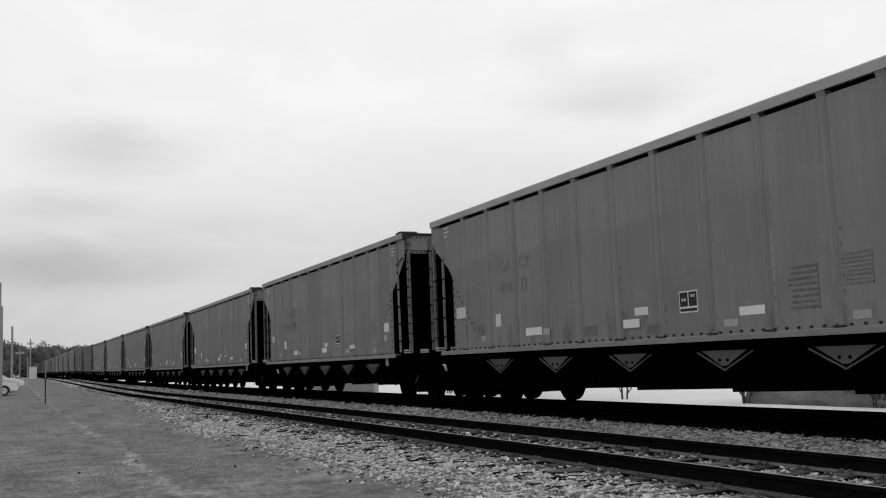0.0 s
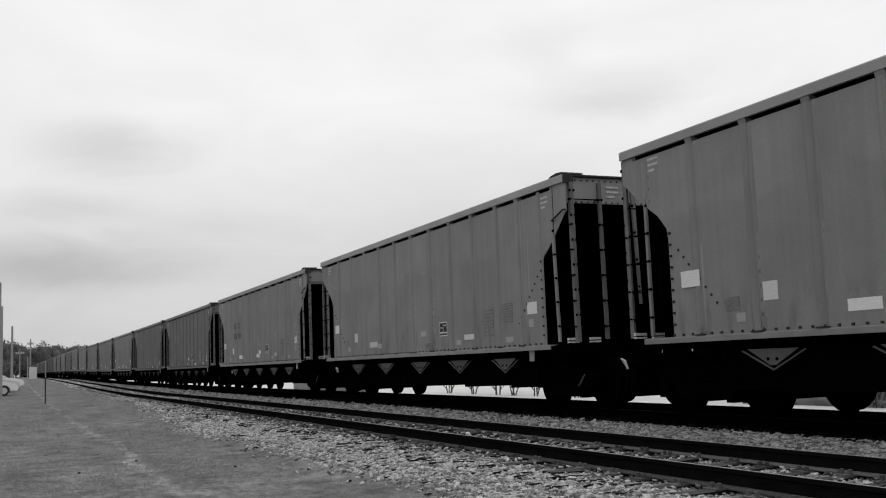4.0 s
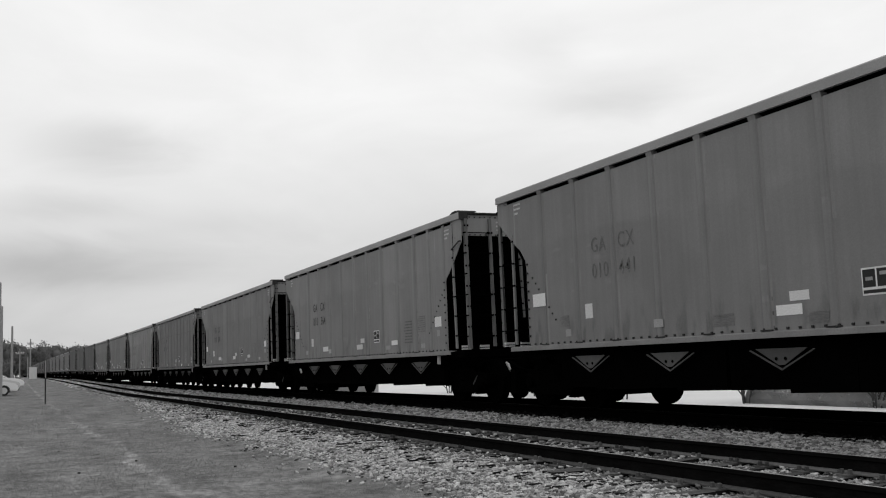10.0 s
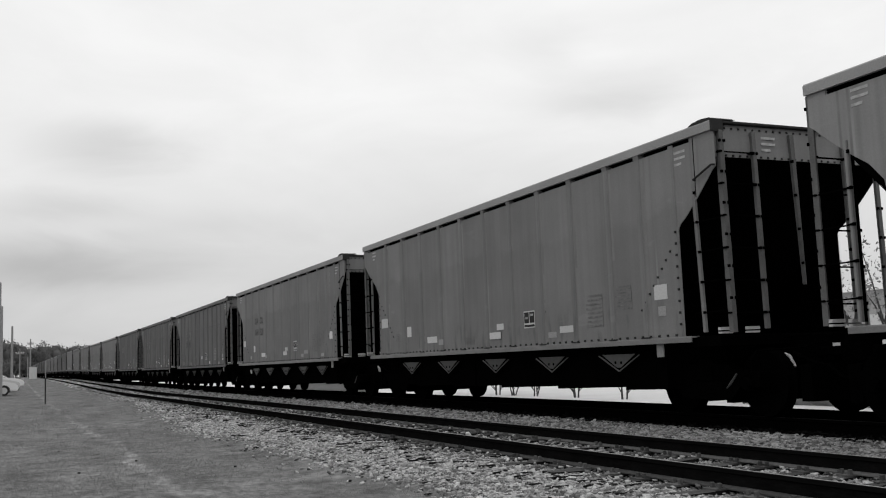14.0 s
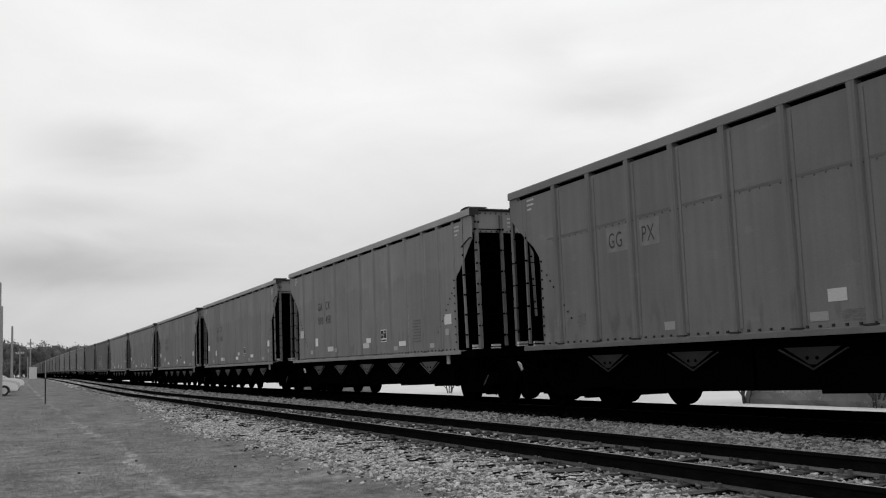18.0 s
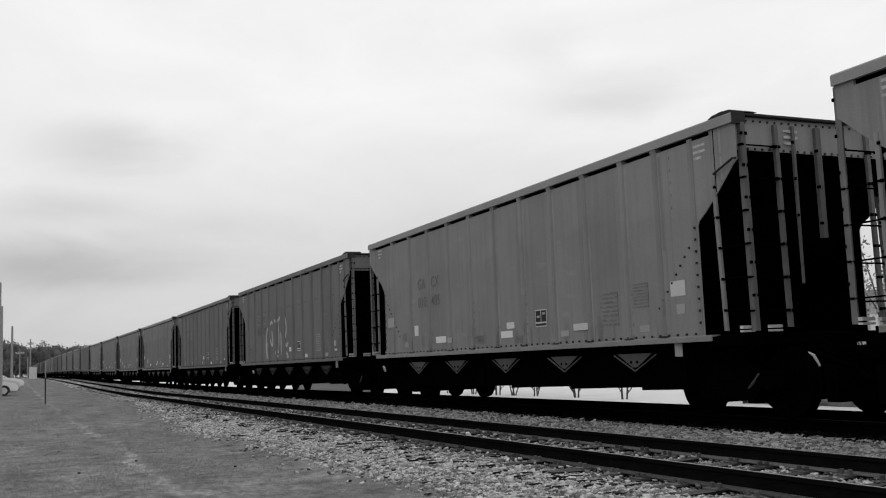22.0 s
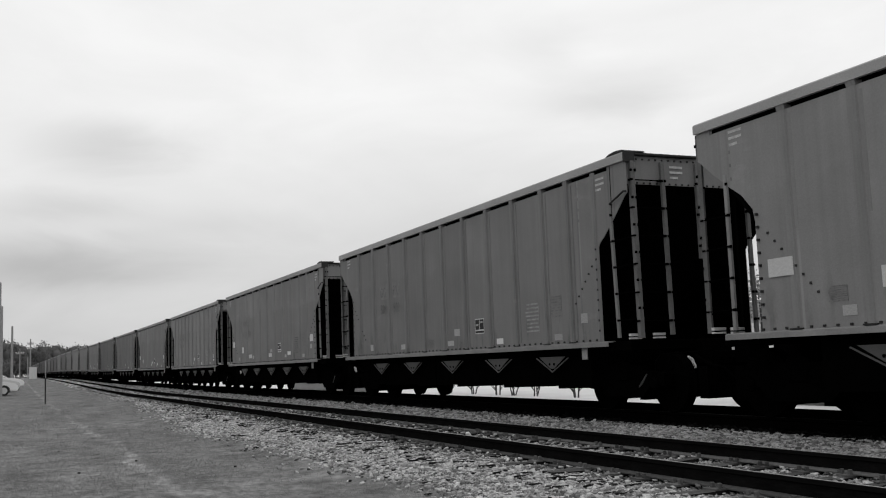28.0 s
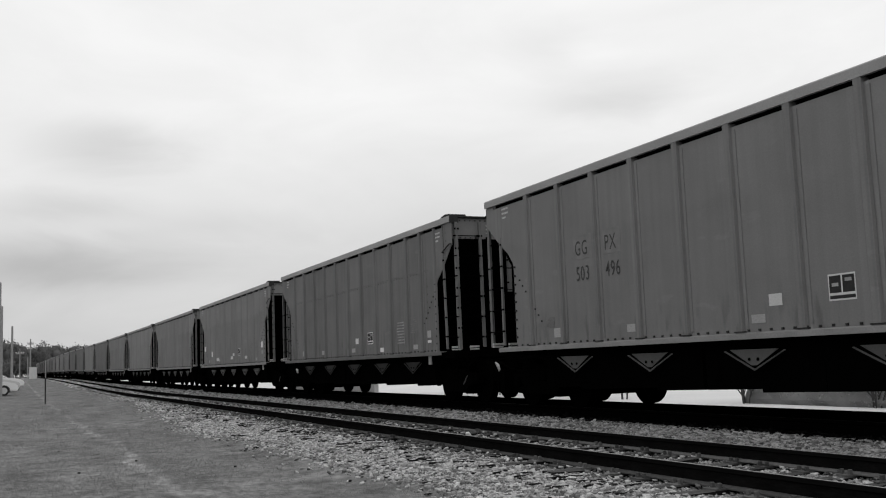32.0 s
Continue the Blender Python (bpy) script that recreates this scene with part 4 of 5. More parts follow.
    def seam_strip(bm):
        box_bm(bm, SHEET, SHEET + 0.004, EDGE_F + 0.5, EDGE_R - 0.3, 2.985, 3.02)
        for i in range(62):
            y = EDGE_F + 0.6 + 0.187 * i
            box_bm(bm, SHEET, SHEET + 0.010, y - 0.009, y + 0.009, 2.955, 2.972)
    M["seam"] = shape("seam_strip", SILL_DARK, seam_strip)
    M["seam"].materials.append(GUSSET)
    for f in M["seam"].polygons:
        f.material_index = 1 if f.center.z < 2.98 else 0

    def gusset(bm):
        for y in (-0.08, 0.08):
            tube_bm(bm, [(1.411, y, 0.795), (1.424, y, 0.795)], 0.022, 8)
        prism_bm(bm, [(-0.46, 0.925), (0.46, 0.925), (0.05, 0.715), (-0.05, 0.715)], 0, 1.40, 1.412)
    M["gusset"] = shape("gusset_plate", GUSSET, gusset)
    M["gusset"].materials.append(COAL_SHADE)         # the bolt heads
    for f in M["gusset"].polygons:
        f.material_index = 1 if f.center.x > 1.4125 else 0

    M["gussets_far"] = shape("gusset_plates", GUSSET, lambda bm: [prism_bm(bm, [(y - 0.54, 0.93), (y + 0.54, 0.93), (y + 0.08, 0.705), (y - 0.08, 0.705)], 0, 1.40, 1.412) for y in BAYS])

    def flange(bm):
        prism_bm(bm, [(-0.575, 0.90), (-0.555, 0.91), (0.0, 0.668), (0.555, 0.91), (0.575, 0.90), (0.0, 0.646)], 0, 1.395, 1.414)
    M["flange"] = shape("gusset_flange", GUSSET, flange)

    def slope(bm, s):
        y = YF if s < 0 else YR
        prism_bm(bm, [(y - s * 0.10, 3.60), (y - s * 0.07, 3.62), (y - s * 2.35, 1.16), (y - s * 2.40, 1.16)], 0, -1.49, 1.49)
    M["slope_f"] = shape("slope_sheet", COAL_SHADE, lambda bm: slope(bm, -1))
    M["slope_r"] = shape("slope_sheet", COAL_SHADE, lambda bm: slope(bm, 1))

    def end_sheet(bm, s):
        y = (YF if s < 0 else YR) - s * 0.06
        box_bm(bm, -1.49, 1.49, y - 0.006, y + 0.006, 3.56, 4.013)
        for i in range(24):                    # bolt heads along the lower edge and under the lip
            x = -1.42 + 2.84 * i / 23
            for z in (3.58, 3.96):
                box_bm(bm, x - 0.013, x + 0.013, min(y, y + s * 0.02), max(y, y + s * 0.02), z - 0.013, z + 0.013)
    M["end_f"] = shape("end_sheet", PAINTS["smooth"][0], lambda bm: end_sheet(bm, -1))
    M["end_f"].materials.append(BLACK)
    for f in M["end_f"].polygons:
        f.material_index = 1 if f.area < 0.002 else 0
    M["end_r"] = shape("end_sheet", PAINTS["smooth"][0], lambda bm: end_sheet(bm, 1))

    def end_chord(bm, s):
        y = YF if s < 0 else YR
        a, b = sorted((y + s * 0.01, y - s * 0.13))
        box_bm(bm, -1.36, 1.36, a, b, 4.015, 4.055, 0.01)
        for sx in (-1, 1) if s < 0 else ():
            prism_bm(bm, [(y + s * 0.012, 4.068), (y - s * 0.06, 4.10), (y - s * 0.24, 4.115), (y - s * 0.42, 4.10), (y - s * 0.52, 4.068)], 0, min(sx * 1.15, sx * 1.545), max(sx * 1.15, sx * 1.545))
            box_bm(bm, min(sx * 1.362, sx * 1.557), max(sx * 1.362, sx * 1.557), min(y + s * 0.012, y - s * 0.03), max(y + s * 0.012, y - s * 0.03), 3.90, 4.067)
    M["endchord_f"] = shape("end_chord", BLACK, lambda bm: end_chord(bm, -1))
    M["endchord_r"] = shape("end_chord", BLACK, lambda bm: end_chord(bm, 1))

    # the stiffened front corner of the side, with its welds and a grab iron
    M["corner_weld"] = shape("corner_weld", COAL_SHADE, lambda bm: (box_bm(bm, SHEET, SHEET + 0.005, -6.83, -6.818, 3.06, 3.92)))
    M["grab_iron"] = shape("grab_iron", BLACK, lambda bm: tube_bm(bm, [(SHEET + 0.005, -6.83, 3.30), (SHEET + 0.05, -6.84, 3.30), (SHEET + 0.05, -7.24, 3.44), (SHEET + 0.005, -7.26, 3.44)], 0.016, 6))

    # upright pieces at the ends, with dark bolt heads; built at y = 0, x = 0
    def bolted(name, outline, z0, z1, heads, step, first):
        bm = bmesh.new()
        prism_bm(bm, outline, 2, z0, z1)
        plain = len(bm.faces)
        z, k = first, 0
        while z < z1 - 0.05:
            for a0, a1, b0, b1 in heads:
                box_bm(bm, a0, a1, b0, b1, z - 0.019, z + 0.019)
            k += 1
            z = first + step * k
        me = mesh_of(name, bm, CHORD[1])
        me.materials.append(COAL_SHADE)
        for f in me.polygons:
            f.material_index = 1 if f.index >= plain else 0
        return me

    M["corner"] = bolted("corner_post", [(-0.038, -0.045), (0.032, -0.045), (0.032, 0.0), (-0.026, 0.0), (-0.026, 0.045), (-0.038, 0.045)], 1.16, 3.92,
                         ((-0.052, -0.024, -0.062, -0.03), (0.016, 0.05, -0.062, -0.03)), 0.43, 1.62)
    M["stile"] = bolted("ladder_stile", [(-0.018, -0.03), (0.018, -0.03), (0.018, 0.03), (-0.018, 0.03)], 1.18, 3.26, ((-0.032, 0.0, -0.044, -0.012),), 0.42, 1.45)
    M["end_post"] = bolted("end_post", [(-0.032, -0.025), (0.032, -0.025), (0.032, 0.025), (-0.032, 0.025)], 1.20, 3.925, ((-0.05, -0.015, -0.042, 0.0), (0.01, 0.042, -0.042, 0.0)), 0.44, 1.42)
    M["short_post"] = bolted("end_stiffener", [(-0.045, -0.03), (0.045, -0.03), (0.045, 0.03), (-0.045, 0.03)], 2.40, 3.925, ((-0.06, -0.03, -0.045, 0.0),), 0.5, 2.6)
    M["long_post"] = bolted("end_stiffener", [(-0.04, -0.025), (0.036, -0.025), (0.036, 0.025), (-0.04, 0.025)], 1.80, 3.925, ((-0.055, -0.02, -0.04, 0.0),), 0.48, 2.1)
    for v in M["long_post"].vertices:           # narrows and leans towards its foot
        k = (3.925 - v.co.z) / 2.1
        v.co.x = v.co.x * (1 - 0.55 * k) + 0.06 * k
    M["thin_post"] = bolted("end_stiffener", [(-0.022, -0.02), (0.022, -0.02), (0.022, 0.02), (-0.022, 0.02)], 1.78, 3.925, ((-0.036, -0.01, -0.034, 0.0),), 0.5, 2.7)
    for v in M["thin_post"].vertices:
        v.co.x *= 1 - 0.6 * (3.925 - v.co.z) / 2.1
    for key, lean in (("corner", 0.03), ("stile", 0.09), ("end_post", 0.03)):
        me = M[key].copy()
        for v in me.vertices:
            v.co.y -= lean * (3.9 - v.co.z) / 2.7
        M[key + "_f"] = me
    M["side_rung"] = shape("rung", STEEL, lambda bm: (tube_bm(bm, [(0, -0.29, 0.0), (0, 0.29, 0)], 0.011, 6), [box_bm(bm, -0.032, 0.0, y - 0.022, y + 0.022, -0.013, 0.013) for y in (-0.26, 0.26)]))
    M["end_rung"] = shape("rung", STEEL, lambda bm: (tube_bm(bm, [(-0.29, 0, 0.0), (0.29, 0, 0)], 0.011, 6), [box_bm(bm, x - 0.022, x + 0.022, -0.04, 0.04, -0.013, 0.013) for x in (-0.27, 0.27)]))
    M["step"] = shape("sill_step", BRIGHT, lambda bm: (box_bm(bm, -0.10, 0.10, -0.03, 0.03, 0.045, 0.085), box_bm(bm, -0.10, 0.10, -0.03, 0.03, 0.0, 0.025)))
    M["board"] = shape("card_board", FADED, lambda bm: box_bm(bm, -0.012, 0.012, -0.08, 0.08, 0.86, 1.05, 0.004))
    M["end_sill"] = shape("end_sill", STEEL, lambda bm: box_bm(bm, -1.45, 1.45, -7.05, -6.4, 0.98, 1.13, 0.01))

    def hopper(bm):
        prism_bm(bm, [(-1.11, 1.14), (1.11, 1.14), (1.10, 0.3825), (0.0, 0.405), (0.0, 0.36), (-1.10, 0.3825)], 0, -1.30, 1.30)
    M["hopper"] = shape("hopper_bay", COAL_SHADE, hopper)
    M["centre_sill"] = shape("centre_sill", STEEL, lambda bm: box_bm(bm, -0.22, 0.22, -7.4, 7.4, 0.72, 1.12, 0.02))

    def coupler(bm):
        box_bm(bm, -0.07, 0.07, -8.0, -7.35, 0.80, 0.93, 0.02)
        prism_bm(bm, [(-0.16, -7.98), (-0.10, -8.12), (0.02, -8.12), (0.02, -8.02), (0.09, -8.0), (0.16, -8.1), (0.17, -7.93), (0.08, -7.85), (-0.12, -7.85)], 2, 0.74, 1.0)
    M["coupler"] = shape("coupler", STEEL, coupler)
    M["lever"] = shape("uncoupling_lever", STEEL, lambda bm: tube_bm(bm, [(-0.25, -7.55, 0.98), (-0.5, -7.6, 0.93), (-1.2, -7.45, 0.90), (-1.34, -7.5, 0.80), (-1.36, -7.52, 0.62)], 0.013, 6))
    M["hose"] = shape("air_hose", STEEL, lambda bm: tube_bm(bm, [(-0.56, -7.45, 0.86), (-0.5, -7.75, 0.72), (-0.38, -7.9, 0.66), (-0.30, -8.02, 0.52), (-0.2, -8.08, 0.50)], 0.028, 7))
    M["cock"] = shape("angle_cock", BRIGHT, lambda bm: tube_bm(bm, [(-0.60, -7.32, 0.85), (-0.60, -7.40, 0.80), (-0.60, -7.50, 0.67)], [0.02, 0.042, 0.026], 7))
    M["brake_wheel"] = shape("brake_wheel", STEEL, lambda bm: (tube_bm(bm, [(0.25 * math.cos(k), 0, 0.25 * math.sin(k)) for k in (math.tau * j / 16 for j in range(17))], 0.014, 6, False),
                                                              [tube_bm(bm, [(0, 0, 0), (0.25 * math.cos(k), 0, 0.25 * math.sin(k))], 0.01, 5) for k in (0.4, 1.66, 2.9, 4.2, 5.4)]))
    # truck, origin over its middle at rail level
    def frame_piece(bm, sx):
        out = [(-1.12, 0.62), (-1.10, 0.42), (-0.72, 0.42), (-0.52, 0.24), (0.52, 0.24), (0.72, 0.42), (1.10, 0.42), (1.12, 0.62), (0.62, 0.66), (0.45, 0.74), (-0.45, 0.74), (-0.62, 0.66)]
        prism_bm(bm, out, 0, sx - 0.07, sx + 0.07)
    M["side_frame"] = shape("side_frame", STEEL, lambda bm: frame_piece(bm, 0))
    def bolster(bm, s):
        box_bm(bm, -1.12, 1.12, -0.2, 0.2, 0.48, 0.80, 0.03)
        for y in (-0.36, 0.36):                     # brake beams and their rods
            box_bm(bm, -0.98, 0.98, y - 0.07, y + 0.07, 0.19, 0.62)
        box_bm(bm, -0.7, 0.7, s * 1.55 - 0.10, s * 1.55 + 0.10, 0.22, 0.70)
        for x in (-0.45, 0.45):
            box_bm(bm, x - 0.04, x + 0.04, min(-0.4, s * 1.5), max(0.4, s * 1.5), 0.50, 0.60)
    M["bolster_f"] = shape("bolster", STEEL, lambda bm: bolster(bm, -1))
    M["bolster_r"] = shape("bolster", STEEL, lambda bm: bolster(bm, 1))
    M["brake_lever"] = shape("brake_lever", GUSSET, lambda bm: tube_bm(bm, [(-1.10, -0.46, 0.40), (-1.10, -0.55, 0.47), (-1.10, -0.68, 0.60)], [0.012, 0.02, 0.012], 6))
    M["bearing"] = shape("bearing_cap", STEEL, lambda bm: lathe_bm(bm, [(-0.05, 0.10), (0.02, 0.10), (0.05, 0.07)], 0, 0, 0, 12))

    def springs(bm):
        for y in (-0.16, 0.0, 0.16):
            tube_bm(bm, [(0.03 * math.cos(k * 1.3), y + 0.06 * math.sin(k * 1.3), 0.29 + k * 0.011) for k in range(20)], 0.016, 5)
    M["springs"] = shape("spring_group", STEEL, springs)

    def wheelset(bm):
        lathe_bm(bm, [(-1.02, 0.075), (-0.83, 0.085), (-0.82, 0.16), (-0.815, 0.40), (-0.815, 0.455), (-0.71, 0.458), (-0.685, 0.485), (-0.675, 0.485), (-0.675, 0.40), (-0.74, 0.16), (-0.66, 0.09),
                      (0.66, 0.09), (0.74, 0.16), (0.675, 0.40), (0.675, 0.485), (0.685, 0.485), (0.71, 0.458), (0.815, 0.455), (0.815, 0.40), (0.82, 0.16), (0.83, 0.085), (1.02, 0.075)], 0, 0, 0, 24)
        for k in range(3):  # marks in the plate, so that the turning shows
            a = math.tau * k / 3
            for sx in (-1, 1):
                box_bm(bm, sx * 0.83 - 0.012, sx * 0.83 + 0.012, 0.27 * math.cos(a) - 0.03, 0.27 * math.cos(a) + 0.03, 0.27 * math.sin(a) - 0.03, 0.27 * math.sin(a) + 0.03)
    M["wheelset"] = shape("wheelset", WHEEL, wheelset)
    # small plates on the sides
    M["plate"] = shape("placard", PLACARD, lambda bm: box_bm(bm, -0.0015, 0.0015, -0.5, 0.5, -0.5, 0.5))
    M["panel"] = shape("stencil_panel", PLACARD, lambda bm: box_bm(bm, -0.0015, 0.0015, -0.205, 0.205, -0.155, 0.155))
    M["cell"] = shape("panel_cell", BLACK, lambda bm: box_bm(bm, -0.0035, -0.0015, -0.088, 0.088, -0.10, 0.10))
    M["cell_bar"] = shape("panel_bar", BLACK, lambda bm: box_bm(bm, -0.0035, -0.0015, -0.19, 0.19, -0.02, 0.02))
    M["cell_mark"] = shape("panel_mark", FADED, lambda bm: box_bm(bm, -0.005, -0.0035, -0.05, 0.05, -0.02, 0.02))

    def bars(bm):
        rng = random.Random(2)
        for i in range(8):
            box_bm(bm, -0.0015, 0.0015, -0.25, 0.25 - rng.uniform(0, 0.06), 0.26 - i * 0.07, 0.29 - i * 0.07)
        box_bm(bm, -0.0012, 0.0012, -0.25, -0.235, -0.25, 0.30)
    M["bars"] = shape("data_stencil", FAINT, bars)
    M["corner_bars"] = shape("corner_lettering", PLACARD, lambda bm: [box_bm(bm, -0.0015, 0.0015, -0.13 + 0.09 * (i == 2), 0.12, 0.09 - i * 0.085, 0.125 - i * 0.085) for i in range(3)])


build_car_meshes()
TURN = Matrix(((0, 0, -1), (-1, 0, 0), (0, 1, 0))).to_4x4()     # lettering stands on the side that faces -x


def lettering(body, height, mat, narrow=1.0):
    cu = bpy.data.curves.new("lettering", "FONT")
    cu.body, cu.size, cu.align_x, cu.align_y, cu.offset, cu.space_character = body, height / 0.72, "LEFT", "BOTTOM_BASELINE", 0.001, 1.14
    cu.resolution_u = 4
    tmp = bpy.data.objects.new("lettering", cu)
    scene.collection.objects.link(tmp)
    me = bpy.data.meshes.new_from_object(tmp.evaluated_get(bpy.context.evaluated_depsgraph_get()))
    bpy.data.objects.remove(tmp)
    bpy.data.curves.remove(cu)
    me.transform(TURN @ Matrix.Diagonal((narrow, 1, 1, 1)))
    me.materials.clear()
    me.materials.append(mat)
    return me


# plates on the near side: distance from the rear coupler, height, width, height of plate, faded?
SMOOTH_PLATES = [(2.40, 1.93, 0.42, 0.23, 0), (4.02, 1.665, 0.24, 0.24, 0), (3.40, 1.34, 0.2, 0.12, 1), (5.42, 1.40, 0.55, 0.14, 0), (5.93, 1.36, 0.25, 0.12, 1), (8.58, 1.40, 0.46, 0.13, 0),
                 (8.80, 1.545, 0.32, 0.12, 0), (10.78, 1.30, 0.27, 0.10, 1), (11.26, 1.405, 0.45, 0.115, 0), (13.05, 1.285, 0.27, 0.10, 1), (13.98, 1.82, 0.34, 0.22, 0), (13.95, 1.55, 0.18, 0.14, 1)]
RIBBED_PLATES = [(3.46, 1.33, 0.2, 0.16, 1), (5.70, 1.31, 0.25, 0.12, 1), (8.84, 1.535, 0.27, 0.15, 0), (8.53, 1.295, 0.3, 0.11, 1), (10.81, 1.275, 0.28, 0.11, 0), (13.08, 1.265, 0.28, 0.11, 1),
                 (13.93, 1.56, 0.21, 0.16, 1), (13.93, 1.40, 0.23, 0.06, 0)]


def build_car(style, paint, tone, marks, seam, full=True, spray=False, thin=False):
    """One open hopper car. style smooth/ribbed; marks: ((words), worn?) or None; seam: a riveted strip along the side."""
    rng = random.Random(len(CARS) * 7 + 3)
    car = empty("hopper_car")
    ribbed = style == "ribbed"
    sheet_mat = paint
    chord_mat = CHORD[tone]
    gus = GUSSET_DARK if seam else GUSSET
    sides = (-1, 1)
    post_mat = END_POST
    for sx in sides:
        flip = (1, 1, 1) if sx > 0 else (-1, 1, 1)
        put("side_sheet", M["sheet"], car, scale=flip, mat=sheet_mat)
        put("top_chord", M["chord"], car, scale=flip, mat=chord_mat)
        put("side_sill", M["sill"], car, scale=flip, mat=SILL_DARK if seam else SILL)
        rv = put("rivet_strip", M["rivets"], car, scale=flip)
        rv["kind"] = "stuff"
        if seam:
            put("seam_strip", M["seam"], car, scale=flip, mat=SILL_DARK)
        put("chord_recess", M["slot"], car, scale=flip)
        if sx < 0:
            for y in POSTS:
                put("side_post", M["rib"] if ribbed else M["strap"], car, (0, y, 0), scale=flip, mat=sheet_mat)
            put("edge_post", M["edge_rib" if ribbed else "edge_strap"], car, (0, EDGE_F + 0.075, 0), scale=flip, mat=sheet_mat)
        else:  # the side that is never in view
            far = put("side_posts", M["posts_far_rib"] if ribbed else M["posts_far_strap"], car, mat=sheet_mat)
            far["kind"] = "stuff"
        if sx > 0:
            far = put("gusset_plates", M["gussets_far"], car, mat=gus)
            far["kind"] = "stuff"
        else:
            for y in BAYS:
                g = put("gusset_plate", M["gusset"], car, (0, y, 0), scale=flip, mat=gus)
                put("gusset_flange", M["flange"], g, mat=gus)
    for k in ("slope_f", "slope_r"):
        put("slope_sheet", M[k], car)
    for k in ("end_f", "end_r"):
        put("end_sheet", M[k], car, mat=sheet_mat)
    for k in ("endchord_f", "endchord_r"):
        put("end_chord", M[k], car)
    for s, y in ((-1, YF + 0.03), (1, YR - 0.03)):
        for sx in (-1, 1):
            hid = s > 0 and sx > 0                 # near-black steel puts the shade behind the slope sheet into the colour
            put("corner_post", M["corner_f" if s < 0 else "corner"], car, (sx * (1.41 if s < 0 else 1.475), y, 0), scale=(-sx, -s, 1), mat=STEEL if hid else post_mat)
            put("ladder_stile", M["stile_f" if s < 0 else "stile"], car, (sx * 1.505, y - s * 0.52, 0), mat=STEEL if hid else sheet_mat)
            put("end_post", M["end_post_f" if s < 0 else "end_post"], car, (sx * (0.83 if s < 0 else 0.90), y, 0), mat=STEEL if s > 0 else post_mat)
            if sx < 0 and s < 0:
                put("end_stiffener", M["short_post" if thin or ribbed else "long_post"], car, (-0.09 if thin else -0.14, y, 0), mat=post_mat)
                if thin:
                    put("end_stiffener", M["thin_post"], car, (-0.52, y, 0), mat=post_mat)
            if full and sx < 0:
                for k in range(4):
                    put("rung", M["side_rung"], car, (sx * 1.505, y - s * 0.26, 1.45 + 0.42 * k))
                for k in range(6):
                    put("rung", M["end_rung"], car, (sx * 1.18, y + s * 0.03, 1.42 + 0.44 * k))
            if sx < 0:
                put("sill_step", M["step"], car, (sx * 1.44, y - s * 0.10, 1.15), label="bright galvanised step")
                put("sill_step", M["step"], car, (sx * 1.05, y - s * 0.02, 1.15), label="bright galvanised step")
    if full:
        put("corner_weld", M["corner_weld"], car, scale=(-1, 1, 1), label="dark weld line")
        put("grab_iron", M["grab_iron"], car, scale=(-1, 1, 1), label="black grab iron")
    put("card_board", M["board"], car, (-1.44, -8.09 + 2.41, 0))
    put("end_sill", M["end_sill"], car)
    put("end_sill", M["end_sill"], car, (0, -0.1, 0), rot=(0, 0, math.pi))
    for y in BAYS:
        h = put("hopper_bay", M["hopper"], car, (0, y, 0))
    put("centre_sill", M["centre_sill"], car)
    put("coupler", M["coupler"], car)
    put("coupler", M["coupler"], car, rot=(0, 0, math.pi))
    put("uncoupling_lever", M["lever"], car)
    hose = put("air_hose", M["hose"], car)
    put("angle_cock", M["cock"], hose, label="pale metal angle cock")
    put("brake_wheel", M["brake_wheel"], car, (0.75, YR + 0.10, 2.0))
    for cy in (-6.24, 6.02):
        truck = put("truck", M["bolster_f" if cy < 0 else "bolster_r"], car, (0, cy, 0))
        if full and cy < 0:
            put("brake_lever", M["brake_lever"], truck, label="pale worn brake lever")
        for sx in (-1, 1):
            put("side_frame", M["side_frame"], truck, (sx * 1.02, 0, 0))
            if sx < 0:
                put("spring_group", M["springs"], truck, (sx * 1.03, 0, 0))
            for y in (-0.89, 0.89):
                if sx < 0:
                    put("bearing_cap", M["bearing"], truck, (sx * 1.11, y, 0.457), rot=(0, 0, math.pi))
        for y in (-0.89, 0.89):
            w = put("wheelset", M["wheelset"], truck, (0, y, 0.457))
            WHEELS[0 if y < 0 else 1].append(w)
    if full:
        xs = -(SHEET + 0.004)
        proud = 0.036 if ribbed else 0.018
        for u, z, w, h, faded in (RIBBED_PLATES if ribbed else SMOOTH_PLATES):
            if rng.random() < 0.1 and u not in (2.40, 13.98):
                continue
            y = 8.09 - u + rng.uniform(-0.04, 0.04)
            over = any(abs(y - q + 0.04) < w / 2 + 0.11 for q in POSTS)
            put("placard", M["plate"], car, (-(SHEET + proud) if over else xs, y, z + rng.uniform(-0.02, 0.02)), scale=(1, w * rng.uniform(0.85, 1.1), h),
                mat=FADED if faded or (rng.random() < 0.15 and u != 13.98) else PLACARD)
        pn = put("stencil_panel", M["panel"], car, (xs, 8.09 - 9.95, 1.625 if not ribbed else 1.60), label="white stencil panel with black cells")
        for y in (-0.1, 0.1):
            put("panel_cell", M["cell"], pn, (0, y, 0.035), label="black cell")
        put("panel_bar", M["cell_bar"], pn, (0, 0, -0.115), label="black bar")
        for y, z in ((-0.1, 0.08), (0.1, 0.03)):
            put("panel_mark", M["cell_mark"], pn, (0, y, z))
